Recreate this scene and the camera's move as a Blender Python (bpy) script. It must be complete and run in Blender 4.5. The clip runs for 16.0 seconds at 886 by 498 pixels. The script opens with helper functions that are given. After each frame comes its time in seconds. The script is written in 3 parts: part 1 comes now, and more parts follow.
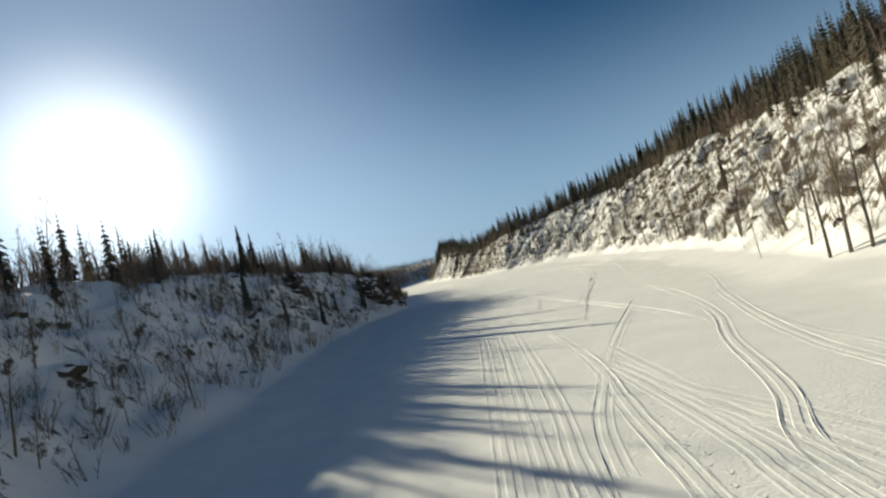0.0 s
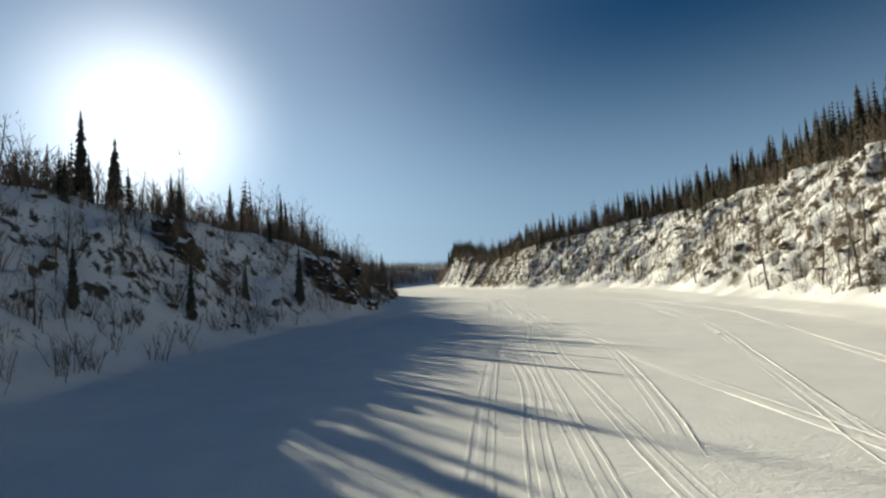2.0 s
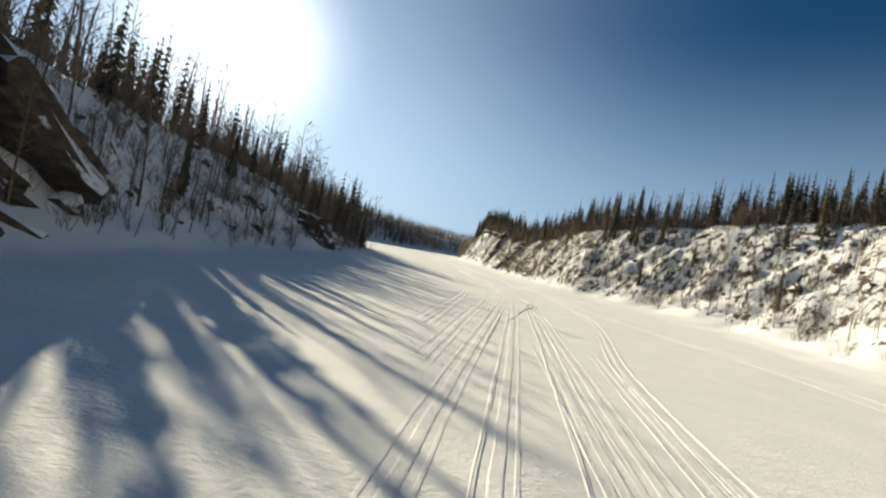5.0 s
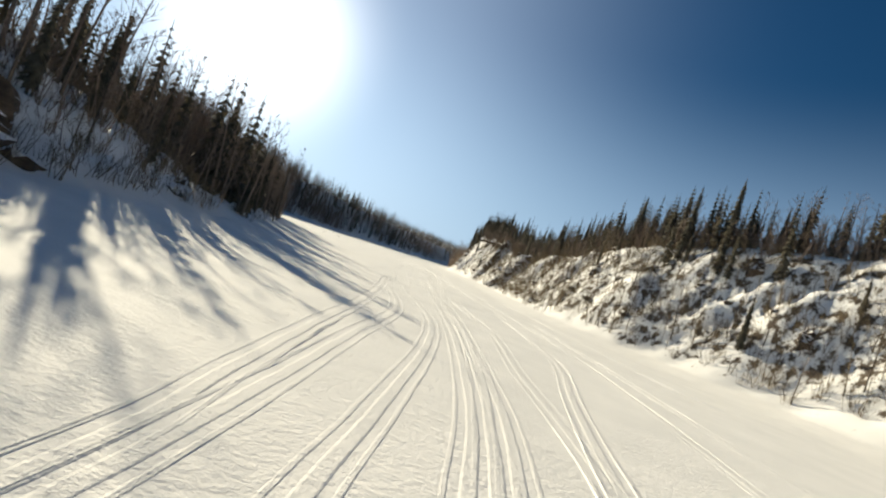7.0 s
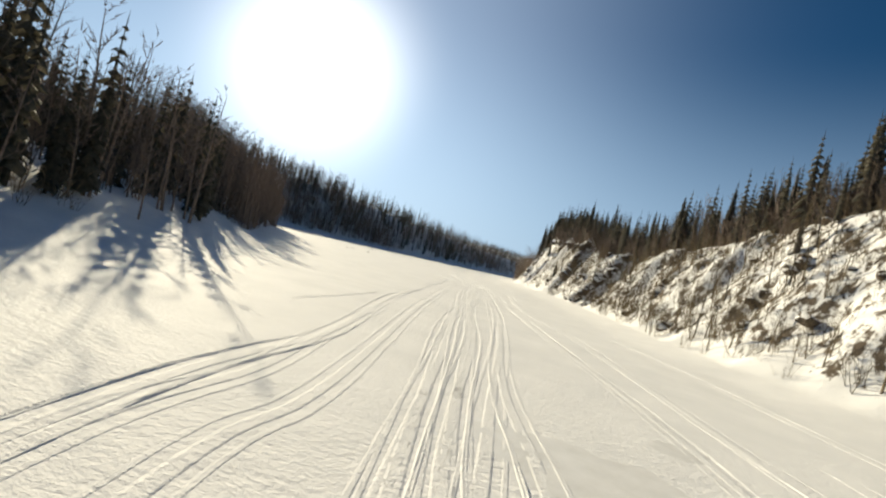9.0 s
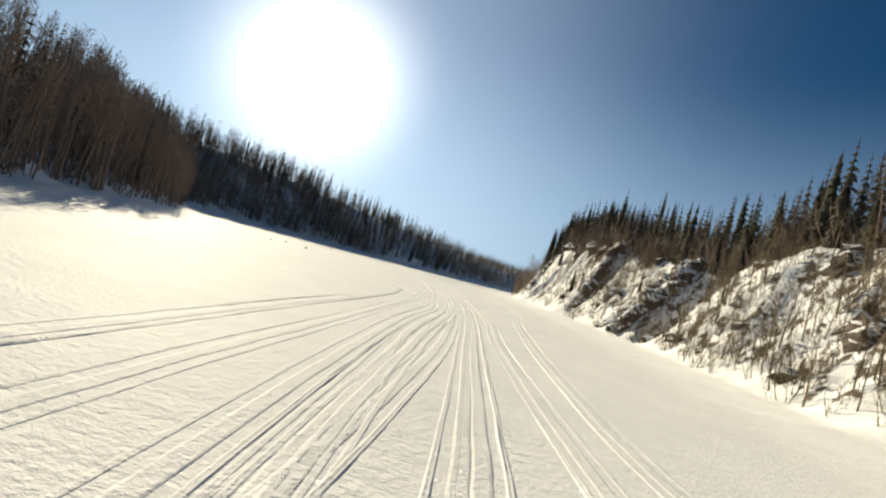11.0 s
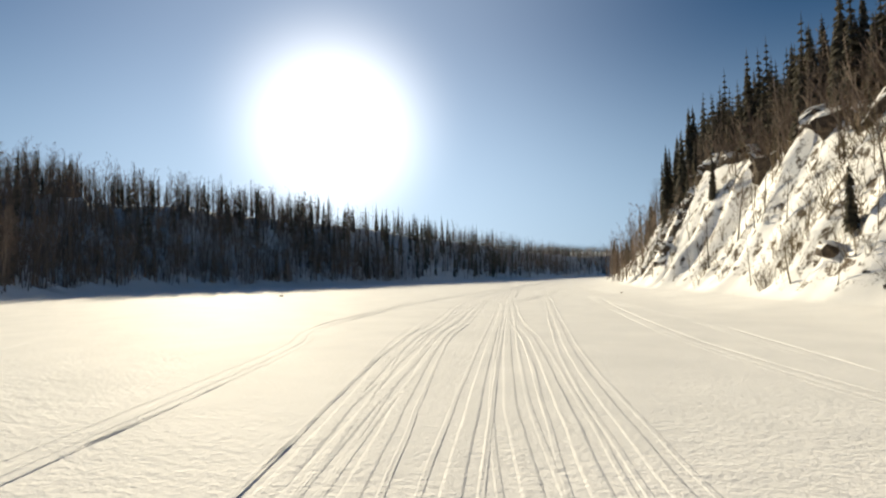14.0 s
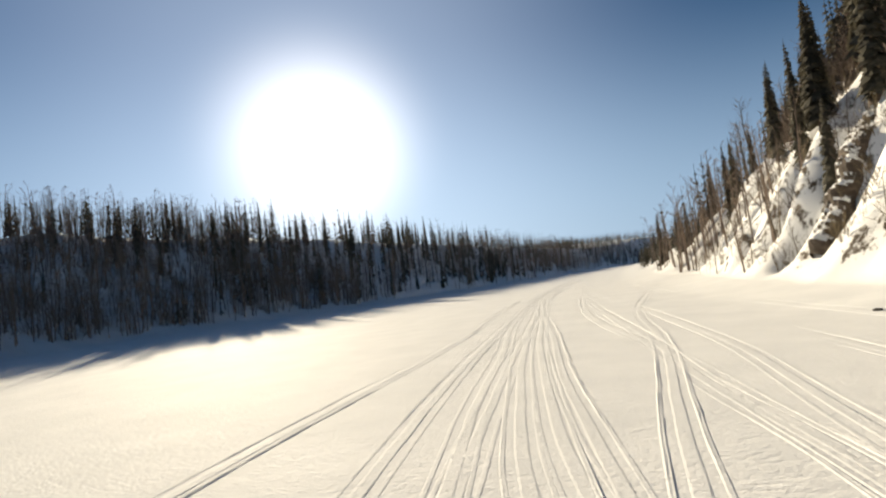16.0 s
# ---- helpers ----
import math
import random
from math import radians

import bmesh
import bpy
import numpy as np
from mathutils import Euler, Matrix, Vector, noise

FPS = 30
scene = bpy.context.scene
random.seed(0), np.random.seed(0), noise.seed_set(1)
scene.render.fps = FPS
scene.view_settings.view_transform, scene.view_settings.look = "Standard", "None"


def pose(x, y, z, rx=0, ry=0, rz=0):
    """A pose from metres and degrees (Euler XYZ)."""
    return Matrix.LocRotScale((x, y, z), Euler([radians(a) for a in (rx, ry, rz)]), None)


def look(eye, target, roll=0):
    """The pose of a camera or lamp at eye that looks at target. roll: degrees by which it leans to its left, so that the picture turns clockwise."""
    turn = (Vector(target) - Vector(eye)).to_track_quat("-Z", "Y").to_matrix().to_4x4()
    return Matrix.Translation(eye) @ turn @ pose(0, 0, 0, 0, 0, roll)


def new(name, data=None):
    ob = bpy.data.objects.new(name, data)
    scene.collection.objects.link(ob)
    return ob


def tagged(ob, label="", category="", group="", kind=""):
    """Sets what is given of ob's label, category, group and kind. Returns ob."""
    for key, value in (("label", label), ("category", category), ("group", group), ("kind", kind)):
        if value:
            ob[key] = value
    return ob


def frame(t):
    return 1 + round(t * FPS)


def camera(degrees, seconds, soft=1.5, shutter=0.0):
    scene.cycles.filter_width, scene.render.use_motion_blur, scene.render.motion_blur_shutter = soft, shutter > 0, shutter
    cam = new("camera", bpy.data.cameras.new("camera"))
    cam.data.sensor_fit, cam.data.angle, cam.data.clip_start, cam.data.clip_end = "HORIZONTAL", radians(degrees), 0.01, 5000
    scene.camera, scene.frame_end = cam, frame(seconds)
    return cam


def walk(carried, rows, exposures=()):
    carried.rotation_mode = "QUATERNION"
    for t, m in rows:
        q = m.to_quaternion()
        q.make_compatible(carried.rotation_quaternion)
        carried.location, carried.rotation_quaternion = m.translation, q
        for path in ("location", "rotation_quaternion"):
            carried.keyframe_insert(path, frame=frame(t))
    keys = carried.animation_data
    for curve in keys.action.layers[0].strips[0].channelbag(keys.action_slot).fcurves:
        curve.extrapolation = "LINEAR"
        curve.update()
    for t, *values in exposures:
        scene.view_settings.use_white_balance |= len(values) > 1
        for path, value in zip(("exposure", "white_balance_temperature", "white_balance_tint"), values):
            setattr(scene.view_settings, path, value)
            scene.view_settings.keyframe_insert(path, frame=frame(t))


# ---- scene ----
cam = camera(82.0, 16.0, soft=2.3)
PATH = [
    (0, (3.696, 4.611, 6.999), (3.619, 6.608, 7.084), -13.9),
    (0.5, (3.873, 14.818, 6.805), (3.748, 16.814, 6.842), -8.1),
    (1, (3.881, 25.216, 6.483), (3.739, 27.211, 6.508), -3.0),
    (1.5, (3.761, 35.64, 5.925), (3.623, 37.634, 5.981), -3.2),
    (2, (3.931, 45.969, 5.402), (3.788, 47.961, 5.522), -3.0),
    (2.5, (4.376, 56.289, 4.991), (4.249, 58.282, 5.094), -4.3),
    (3, (4.963, 66.27, 4.601), (4.861, 68.267, 4.655), -2.5),
    (3.5, (5.057, 76.648, 4.333), (4.966, 78.645, 4.367), 0.7),
    (3.7, (5.1, 81.037, 4.258), (5.003, 83.034, 4.299), 1.8),
    (5.8, (5.727, 130.261, 3.807), (5.374, 132.23, 3.789), 14.8),
    (6, (5.72, 135.052, 3.777), (5.357, 137.018, 3.769), 14.3),
    (6.5, (5.496, 147.175, 3.545), (5.172, 149.148, 3.548), 17.9),
    (7, (4.973, 158.592, 3.291), (4.683, 160.57, 3.338), 19.1),
    (7.5, (4.206, 169.04, 3.032), (3.89, 171.012, 3.149), 18.4),
    (8, (3.233, 178.896, 3.179), (2.864, 180.86, 3.272), 18.0),
    (8.5, (2.025, 188.291, 3.279), (1.554, 190.234, 3.342), 14.8),
    (9, (0.576, 197.647, 3.381), (0.03, 199.571, 3.411), 14.1),
    (9.2, (0.009, 201.329, 3.342), (-0.559, 203.247, 3.353), 14.3),
    (11.3, (-6.803, 242.089, 2.627), (-7.332, 244.015, 2.721), 16.6),
    (11.5, (-7.559, 245.989, 2.615), (-8.108, 247.91, 2.701), 18.5),
    (12, (-9.603, 255.845, 2.62), (-10.239, 257.738, 2.71), 16.9),
    (12.5, (-11.922, 265.897, 2.543), (-12.655, 267.756, 2.625), 10.8),
    (13, (-14.895, 276.538, 2.712), (-15.681, 278.375, 2.791), 5.5),
    (13.5, (-17.795, 287.756, 2.735), (-18.59, 289.589, 2.811), 3.1),
    (14, (-20.766, 298.964, 2.744), (-21.519, 300.814, 2.846), -0.7),
    (14.5, (-23.886, 310.24, 2.865), (-24.597, 312.105, 2.998), -3.9),
    (15, (-27.073, 321.171, 2.983), (-27.757, 323.045, 3.127), -3.3),
    (15.5, (-30.36, 332.003, 3.353), (-31.06, 333.87, 3.505), -4.8),
    (16, (-33.535, 342.808, 3.61), (-34.272, 344.663, 3.741), -6.9),
]
walk(cam, [(t, look(eye, target, roll)) for t, eye, target, roll in PATH], exposures=[(0.0, 0.47, 6440.0, 7.0), (1.0, 0.45, 6420.0, 7.0), (2.0, 0.37, 6400.0, 7.0), (2.7, 0.48, 6440.0, 7.0), (3.5, 0.73, 6560.0, 8.0), (5.8, 0.67, 6640.0, 9.4), (6.5, 0.72, 6660.0, 9.6), (9.0, 0.64, 6690.0, 9.8), (12.0, 0.62, 6720.0, 9.8), (16.0, 0.65, 6840.0, 13.5)])

# ---- world, sun ----
SUN_AZ, SUN_EL = 45.0, 18.7        # degrees to the left of +y, degrees up
sun_dir = Vector((-math.sin(radians(SUN_AZ)) * math.cos(radians(SUN_EL)), math.cos(radians(SUN_AZ)) * math.cos(radians(SUN_EL)), math.sin(radians(SUN_EL))))
world = bpy.data.worlds.new("winter_sky")
scene.world = world
world.use_nodes = True
wn, wl = world.node_tree.nodes, world.node_tree.links
wn.clear()
w_out, w_bg = wn.new("ShaderNodeOutputWorld"), wn.new("ShaderNodeBackground")
w_sky = wn.new("ShaderNodeTexSky")
w_sky.sky_type, w_sky.sun_disc = "NISHITA", False
w_sky.sun_elevation, w_sky.sun_rotation = radians(SUN_EL), radians(-SUN_AZ)
w_sky.air_density, w_sky.dust_density, w_sky.ozone_density = 1.0, 0.0, 4.0
w_bg.inputs["Strength"].default_value = 0.0305
# the sun's disc widened by lens bloom, painted into the sky, and bright air round it
w_tc, w_dot = wn.new("ShaderNodeTexCoord"), wn.new("ShaderNodeVectorMath")
w_dot.operation = "DOT_PRODUCT"
w_dot.inputs[1].default_value = (-math.sin(radians(34.2)) * math.cos(radians(16.4)), math.cos(radians(34.2)) * math.cos(radians(16.4)), math.sin(radians(16.4)))
wl.new(w_tc.outputs["Generated"], w_dot.inputs[0])
w_map = wn.new("ShaderNodeMapRange")
w_map.interpolation_type = "LINEAR"
w_map.inputs[1].default_value, w_map.inputs[2].default_value = math.cos(radians(18.5)), 1.0
wl.new(w_dot.outputs["Value"], w_map.inputs[0])
w_wide = wn.new("ShaderNodeMapRange")
w_wide.interpolation_type = "LINEAR"
w_wide.inputs[1].default_value, w_wide.inputs[2].default_value = math.cos(radians(62.0)), 1.0
wl.new(w_dot.outputs["Value"], w_wide.inputs[0])
w_bg2, w_bg3 = wn.new("ShaderNodeBackground"), wn.new("ShaderNodeBackground")
w_bg2.inputs["Color"].default_value = (1.0, 0.97, 0.9, 1)
w_bg3.inputs["Color"].default_value = (0.78, 0.89, 1.0, 1)
w_mul, w_mul2 = wn.new("ShaderNodeMath"), wn.new("ShaderNodeMath")
w_mul.operation = w_mul2.operation = "MULTIPLY"
w_mul.inputs[1].default_value, w_mul2.inputs[1].default_value = 0.84, 0.3
w_soft = wn.new("ShaderNodeMath")
w_soft.operation, w_soft.inputs[1].default_value = "POWER", 5.0
wl.new(w_map.outputs[0], w_soft.inputs[0])
wl.new(w_soft.outputs[0], w_mul.inputs[0])
w_pow = wn.new("ShaderNodeMath")
w_pow.operation, w_pow.inputs[1].default_value = "POWER", 4.2
wl.new(w_wide.outputs[0], w_pow.inputs[0])
wl.new(w_pow.outputs[0], w_mul2.inputs[0])
wl.new(w_mul.outputs[0], w_bg2.inputs["Strength"])
wl.new(w_mul2.outputs[0], w_bg3.inputs["Strength"])
w_add, w_add2 = wn.new("ShaderNodeAddShader"), wn.new("ShaderNodeAddShader")
# clear cold air: a fuller blue above, paling to the horizon
w_sat = wn.new("ShaderNodeHueSaturation")
w_sat.inputs["Saturation"].default_value, w_sat.inputs["Value"].default_value = 1.24, 1.0
wl.new(w_sky.outputs[0], w_sat.inputs["Color"])
w_sep, w_low, w_mix = wn.new("ShaderNodeSeparateXYZ"), wn.new("ShaderNodeMapRange"), wn.new("ShaderNodeMix")
wl.new(w_tc.outputs["Generated"], w_sep.inputs[0])
wl.new(w_sep.outputs["Z"], w_low.inputs[0])
w_low.inputs[1].default_value, w_low.inputs[2].default_value, w_low.inputs[3].default_value, w_low.inputs[4].default_value = 0.0, 0.46, 0.85, 0.0
w_low.interpolation_type = "SMOOTHSTEP"
w_mix.data_type = "RGBA"
w_mix.inputs[7].default_value = (7.6, 11.3, 15.6, 1)
wl.new(w_low.outputs[0], w_mix.inputs[0])
wl.new(w_sat.outputs[0], w_mix.inputs[6])
wl.new(w_mix.outputs[2], w_bg.inputs["Color"])
wl.new(w_bg.outputs[0], w_add.inputs[0])
wl.new(w_bg2.outputs[0], w_add.inputs[1])
wl.new(w_add.outputs[0], w_add2.inputs[0])
wl.new(w_bg3.outputs[0], w_add2.inputs[1])
wl.new(w_add2.outputs[0], w_out.inputs["Surface"])

sun = new("sun", bpy.data.lights.new("sun", "SUN"))
sun.data.energy, sun.data.angle, sun.data.color = 5.0, radians(0.55), (1.0, 0.9, 0.665)
sun.matrix_world = look((0, 0, 60), Vector((0, 0, 60)) - sun_dir)


# ---- materials ----
class Nodes:
    """A small builder for node materials."""

    def __init__(self, name, rough=0.8, spec=0.3):
        self.mat = bpy.data.materials.new(name)
        self.mat.use_nodes = True
        self.t = self.mat.node_tree
        self.bsdf = self.t.nodes["Principled BSDF"]
        self.bsdf.inputs["Roughness"].default_value = rough
        self.bsdf.inputs["Specular IOR Level"].default_value = spec
        self.pos = self.t.nodes.new("ShaderNodeNewGeometry").outputs["Position"]

    def node(self, kind, **values):
        n = self.t.nodes.new(kind)
        for k, v in values.items():
            n.inputs[k.replace("_", " ")].default_value = v
        return n

    def link(self, a, b):
        self.t.links.new(a, b)

    def noise(self, scale, detail=4.0, rough=0.55, squash=None):
        n = self.node("ShaderNodeTexNoise", Scale=scale, Detail=detail, Roughness=rough)
        src = self.pos
        if squash:
            m = self.t.nodes.new("ShaderNodeVectorMath")
            m.operation = "MULTIPLY"
            m.inputs[1].default_value = squash
            self.link(src, m.inputs[0])
            src = m.outputs[0]
        self.link(src, n.inputs["Vector"])
        return n.outputs["Fac"]

    def ramp(self, fac, *stops):
        n = self.t.nodes.new("ShaderNodeValToRGB")
        el = n.color_ramp.elements
        while len(el) < len(stops):
            el.new(0.5)
        for e, (p, c) in zip(el, stops):
            e.position = p
            e.color = (*c, 1) if len(c) == 3 else c
        self.link(fac, n.inputs[0])
        return n.outputs["Color"]

    def mix(self, fac, a, b, blend="MIX"):
        n = self.t.nodes.new("ShaderNodeMix")
        n.data_type, n.blend_type = "RGBA", blend
        for value, slot in ((fac, 0), (a, 6), (b, 7)):
            if isinstance(value, bpy.types.NodeSocket):
                self.link(value, n.inputs[slot])
            elif slot == 0:
                n.inputs[slot].default_value = value
            else:
                n.inputs[slot].default_value = (*value, 1)
        return n.outputs[2]

    def colour(self, out):
        self.link(out, self.bsdf.inputs["Base Color"])

    def bump(self, height, strength, distance, base=None):
        n = self.node("ShaderNodeBump", Strength=strength, Distance=distance)
        self.link(height, n.inputs["Height"])
        if base:
            self.link(base, n.inputs["Normal"])
        self.link(n.outputs[0], self.bsdf.inputs["Normal"])
        return n.outputs[0]


def grey(v):
    return (v, v, v)


def make_ground():
    """Snow, with bare rock and brown undergrowth where the bank is steep."""
    m = Nodes("snow_and_rock", 0.8, 0.055)
    snow = m.ramp(m.noise(0.35, 5), (0.3, (0.80, 0.80, 0.79)), (0.7, (0.88, 0.875, 0.86)))
    rock = m.ramp(m.noise(1.3, 8, 0.7), (0.25, (0.05, 0.04, 0.032)), (0.5, (0.105, 0.083, 0.063)), (0.75, (0.19, 0.152, 0.112)))
    geo = m.t.nodes.new("ShaderNodeNewGeometry")
    sep = m.t.nodes.new("ShaderNodeSeparateXYZ")
    m.link(geo.outputs["Normal"], sep.inputs[0])
    low = m.t.nodes.new("ShaderNodeMath")
    low.operation, low.inputs[1].default_value = "MAXIMUM", 0.62
    m.link(sep.outputs["Z"], low.inputs[0])
    edge = m.ramp(m.noise(0.9, 8, 0.68, (1, 1, 0.6)), (0.3, grey(0.0)), (0.7, grey(1.0)))
    add = m.t.nodes.new("ShaderNodeMath")
    add.operation, add.inputs[1].default_value = "MULTIPLY_ADD", 0.5
    m.link(edge, add.inputs[0])
    m.link(low.outputs[0], add.inputs[2])
    # barer rock along the first reach; more snow past the bend also brightens it
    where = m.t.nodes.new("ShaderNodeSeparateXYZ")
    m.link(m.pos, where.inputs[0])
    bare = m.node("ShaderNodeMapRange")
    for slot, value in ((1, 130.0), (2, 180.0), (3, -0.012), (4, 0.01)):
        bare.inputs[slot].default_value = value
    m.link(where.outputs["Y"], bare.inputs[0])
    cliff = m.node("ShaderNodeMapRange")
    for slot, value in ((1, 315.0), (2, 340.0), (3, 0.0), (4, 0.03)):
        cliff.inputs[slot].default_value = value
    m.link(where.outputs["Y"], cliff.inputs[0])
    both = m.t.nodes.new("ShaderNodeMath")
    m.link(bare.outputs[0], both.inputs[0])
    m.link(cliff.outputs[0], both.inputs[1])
    # extra snow over the left bank's rock, lightening it in place of glare
    glare_snow = m.node("ShaderNodeMapRange")
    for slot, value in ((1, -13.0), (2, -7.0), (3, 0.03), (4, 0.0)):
        glare_snow.inputs[slot].default_value = value
    m.link(where.outputs["X"], glare_snow.inputs[0])
    cover_shift = m.t.nodes.new("ShaderNodeMath")
    m.link(both.outputs[0], cover_shift.inputs[0])
    m.link(glare_snow.outputs[0], cover_shift.inputs[1])
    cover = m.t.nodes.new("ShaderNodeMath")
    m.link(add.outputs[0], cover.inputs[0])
    m.link(cover_shift.outputs[0], cover.inputs[1])
    steep = m.ramp(cover.outputs[0], (0.81, grey(1.0)), (0.89, grey(0.0)))
    m.colour(m.mix(steep, snow, rock))
    fine = m.bump(m.noise(6.0, 4, 0.66, (0.9, 1.2, 1.0)), 0.42, 0.08)
    waves = m.bump(m.noise(1.3, 6, 0.62, (0.6, 1.2, 1.0)), 0.28, 0.11, fine)
    patch = m.ramp(m.noise(0.09, 3), (0.5, grey(0.0)), (0.62, grey(1.0)))
    m.bump(m.mix(patch, (0.5, 0.5, 0.5), m.noise(1.3, 4, 0.6, (0.9, 3.0, 1.0))), 0.24, 0.14, waves)
    return m.mat


def make_track_snow():
    m = Nodes("packed_track_snow", 0.8, 0.055)
    m.colour(m.ramp(m.noise(0.35, 5), (0.3, (0.79, 0.79, 0.78)), (0.7, (0.87, 0.865, 0.85))))
    fine = m.bump(m.noise(6.0, 4, 0.66, (0.9, 1.2, 1.0)), 0.42, 0.08)
    waves = m.bump(m.noise(1.3, 6, 0.62, (0.6, 1.2, 1.0)), 0.28, 0.11, fine)
    m.bump(m.noise(17.0, 3, 0.6), 0.3, 0.03, waves)
    return m.mat


def make_rock():
    m = Nodes("frosted_rock", 0.85, 0.25)
    rock = m.ramp(m.noise(1.1, 9, 0.68, (1, 1, 2.6)), (0.25, (0.022, 0.018, 0.015)), (0.5, (0.075, 0.056, 0.042)), (0.8, (0.17, 0.132, 0.098)))
    geo = m.t.nodes.new("ShaderNodeNewGeometry")
    sep = m.t.nodes.new("ShaderNodeSeparateXYZ")
    m.link(geo.outputs["Normal"], sep.inputs[0])
    add = m.t.nodes.new("ShaderNodeMath")
    add.operation, add.inputs[1].default_value = "MULTIPLY_ADD", 0.5
    m.link(m.noise(1.7, 6), add.inputs[0])
    m.link(sep.outputs["Z"], add.inputs[2])
    cover = m.ramp(add.outputs[0], (0.66, grey(0.0)), (0.76, grey(1.0)))
    m.colour(m.mix(cover, rock, (0.84, 0.84, 0.83)))
    m.bump(m.noise(4.0, 8, 0.7), 0.8, 0.15)
    return m.mat


def make_plain(name, low, high, scale, rough=0.85, random_amount=0.35, thin=0.0):
    """Bark or needles: two tones by noise, and a shade of its own for every plant."""
    m = Nodes(name, rough, 0.2)
    tone = m.ramp(m.noise(scale, 5), (0.3, low), (0.7, high))
    info = m.t.nodes.new("ShaderNodeObjectInfo")
    hsv = m.node("ShaderNodeHueSaturation")
    rng = m.node("ShaderNodeMapRange")
    rng.inputs[3].default_value, rng.inputs[4].default_value = 1 - random_amount, 1 + random_amount
    m.link(info.outputs["Random"], rng.inputs[0])
    m.link(rng.outputs[0], hsv.inputs["Value"])
    m.link(tone, hsv.inputs["Color"])
    m.colour(hsv.outputs[0])
    if thin:
        # needles and fine twigs let some light through
        leaf, both = m.t.nodes.new("ShaderNodeBsdfTranslucent"), m.node("ShaderNodeMixShader", Fac=thin)
        m.link(hsv.outputs[0], leaf.inputs["Color"])
        m.link(m.bsdf.outputs[0], both.inputs[1])
        m.link(leaf.outputs[0], both.inputs[2])
        m.link(both.outputs[0], m.t.nodes["Material Output"].inputs["Surface"])
    return m.mat


def make_ice():
    m = Nodes("scoured_ice", 0.5, 0.25)
    m.colour(m.ramp(m.noise(1.2, 6, 0.6), (0.3, (0.7, 0.695, 0.67)), (0.7, (0.83, 0.825, 0.81))))
    m.bump(m.noise(7.0, 4, 0.6), 0.2, 0.04)
    return m.mat


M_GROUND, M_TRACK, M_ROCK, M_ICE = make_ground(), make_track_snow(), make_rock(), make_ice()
M_NEEDLES = make_plain("spruce_needles", (0.052, 0.048, 0.036), (0.12, 0.108, 0.078), 3.0, thin=0.25)
M_BARK = make_plain("spruce_bark", (0.05, 0.038, 0.03), (0.13, 0.10, 0.08), 9.0)
M_TWIGS = make_plain("bare_twigs", (0.128, 0.096, 0.077), (0.26, 0.2, 0.16), 6.0)
M_BIRCH = make_plain("birch_bark", (0.05, 0.04, 0.032), (0.19, 0.16, 0.13), 5.0)
M_SHRUB = make_plain("shrub_stems", (0.075, 0.058, 0.037), (0.21, 0.162, 0.1), 5.0)

# ---- the valley: shorelines, bank heights, ground ----
rng = np.random.default_rng(7)
_perm = rng.random((256, 256))


def vnoise(x, y):
    """Smooth value noise from 0 to 1 for arrays."""
    xi, yi = np.floor(x).astype(int), np.floor(y).astype(int)
    fx, fy = x - xi, y - yi
    fx, fy = fx * fx * (3 - 2 * fx), fy * fy * (3 - 2 * fy)
    a, b = _perm[xi % 256, yi % 256], _perm[(xi + 1) % 256, yi % 256]
    c, d = _perm[xi % 256, (yi + 1) % 256], _perm[(xi + 1) % 256, (yi + 1) % 256]
    return (a * (1 - fx) + b * fx) * (1 - fy) + (c * (1 - fx) + d * fx) * fy


def fbm(x, y, octaves=4):
    total, amp = 0.0, 0.5
    for k in range(octaves):
        total = total + amp * vnoise(x * 2**k + 17.3 * k, y * 2**k + 5.1 * k)
        amp *= 0.5
    return total


def curve(y, pairs):
    """Smoothed piecewise line through (y, value) pairs."""
    k, v = np.array(pairs, float).T
    return sum(np.interp(y + d, k, v) for d in (-6, -3, 0, 3, 6)) / 5


LEFT = [(-200, -16), (20, -15), (64, -17), (82, -19), (100, -18), (115, -15), (128, -12.5), (140, -15), (176, -18), (190, -19), (205, -21), (217, -24), (232, -30), (250, -39), (275, -54), (300, -68), (320, -84), (340, -103), (360, -120), (380, -128), (404, -127), (450, -106), (500, -90), (560, -81), (700, -70), (850, -52), (1000, -20), (1200, 40), (4000, 700)]
RIGHT = [(-200, 30), (30, 30), (50, 33), (75, 38), (100, 42), (128, 41), (160, 44), (190, 42), (207, 35), (221, 26), (233, 16), (243, 12), (260, 7.5), (300, 0), (331, -7), (340, -10), (385, -23), (430, -30), (466, -34), (560, -38), (680, -38), (780, -26), (900, 4), (1100, 60), (4000, 900)]
LEFT_H = [(-200, 14), (50, 14.3), (80, 15.0), (103, 14.2), (122, 12.2), (140, 10.5), (165, 9.5), (188, 8.5), (200, 6), (212, 3.5), (245, 4), (265, 8), (300, 15), (340, 21), (380, 25), (420, 25), (520, 21), (700, 20), (4000, 22)]
LEFT_W = [(-200, 20), (60, 20), (110, 16), (128, 14), (190, 16), (205, 17), (235, 20), (300, 32), (420, 40), (4000, 60)]
RIGHT_H = [(-200, 20), (60, 20), (100, 22), (150, 23), (195, 21), (215, 20), (229, 17.5), (245, 16), (259, 15), (275, 13.5), (300, 12), (318, 12), (345, 16.5), (366, 17.5), (390, 18.5), (410, 17.5), (440, 14), (480, 9), (4000, 9)]
RIGHT_W = [(-200, 26), (120, 26), (180, 24), (215, 17), (240, 13), (300, 11), (330, 11), (350, 10), (380, 11), (420, 14), (500, 25), (4000, 40)]


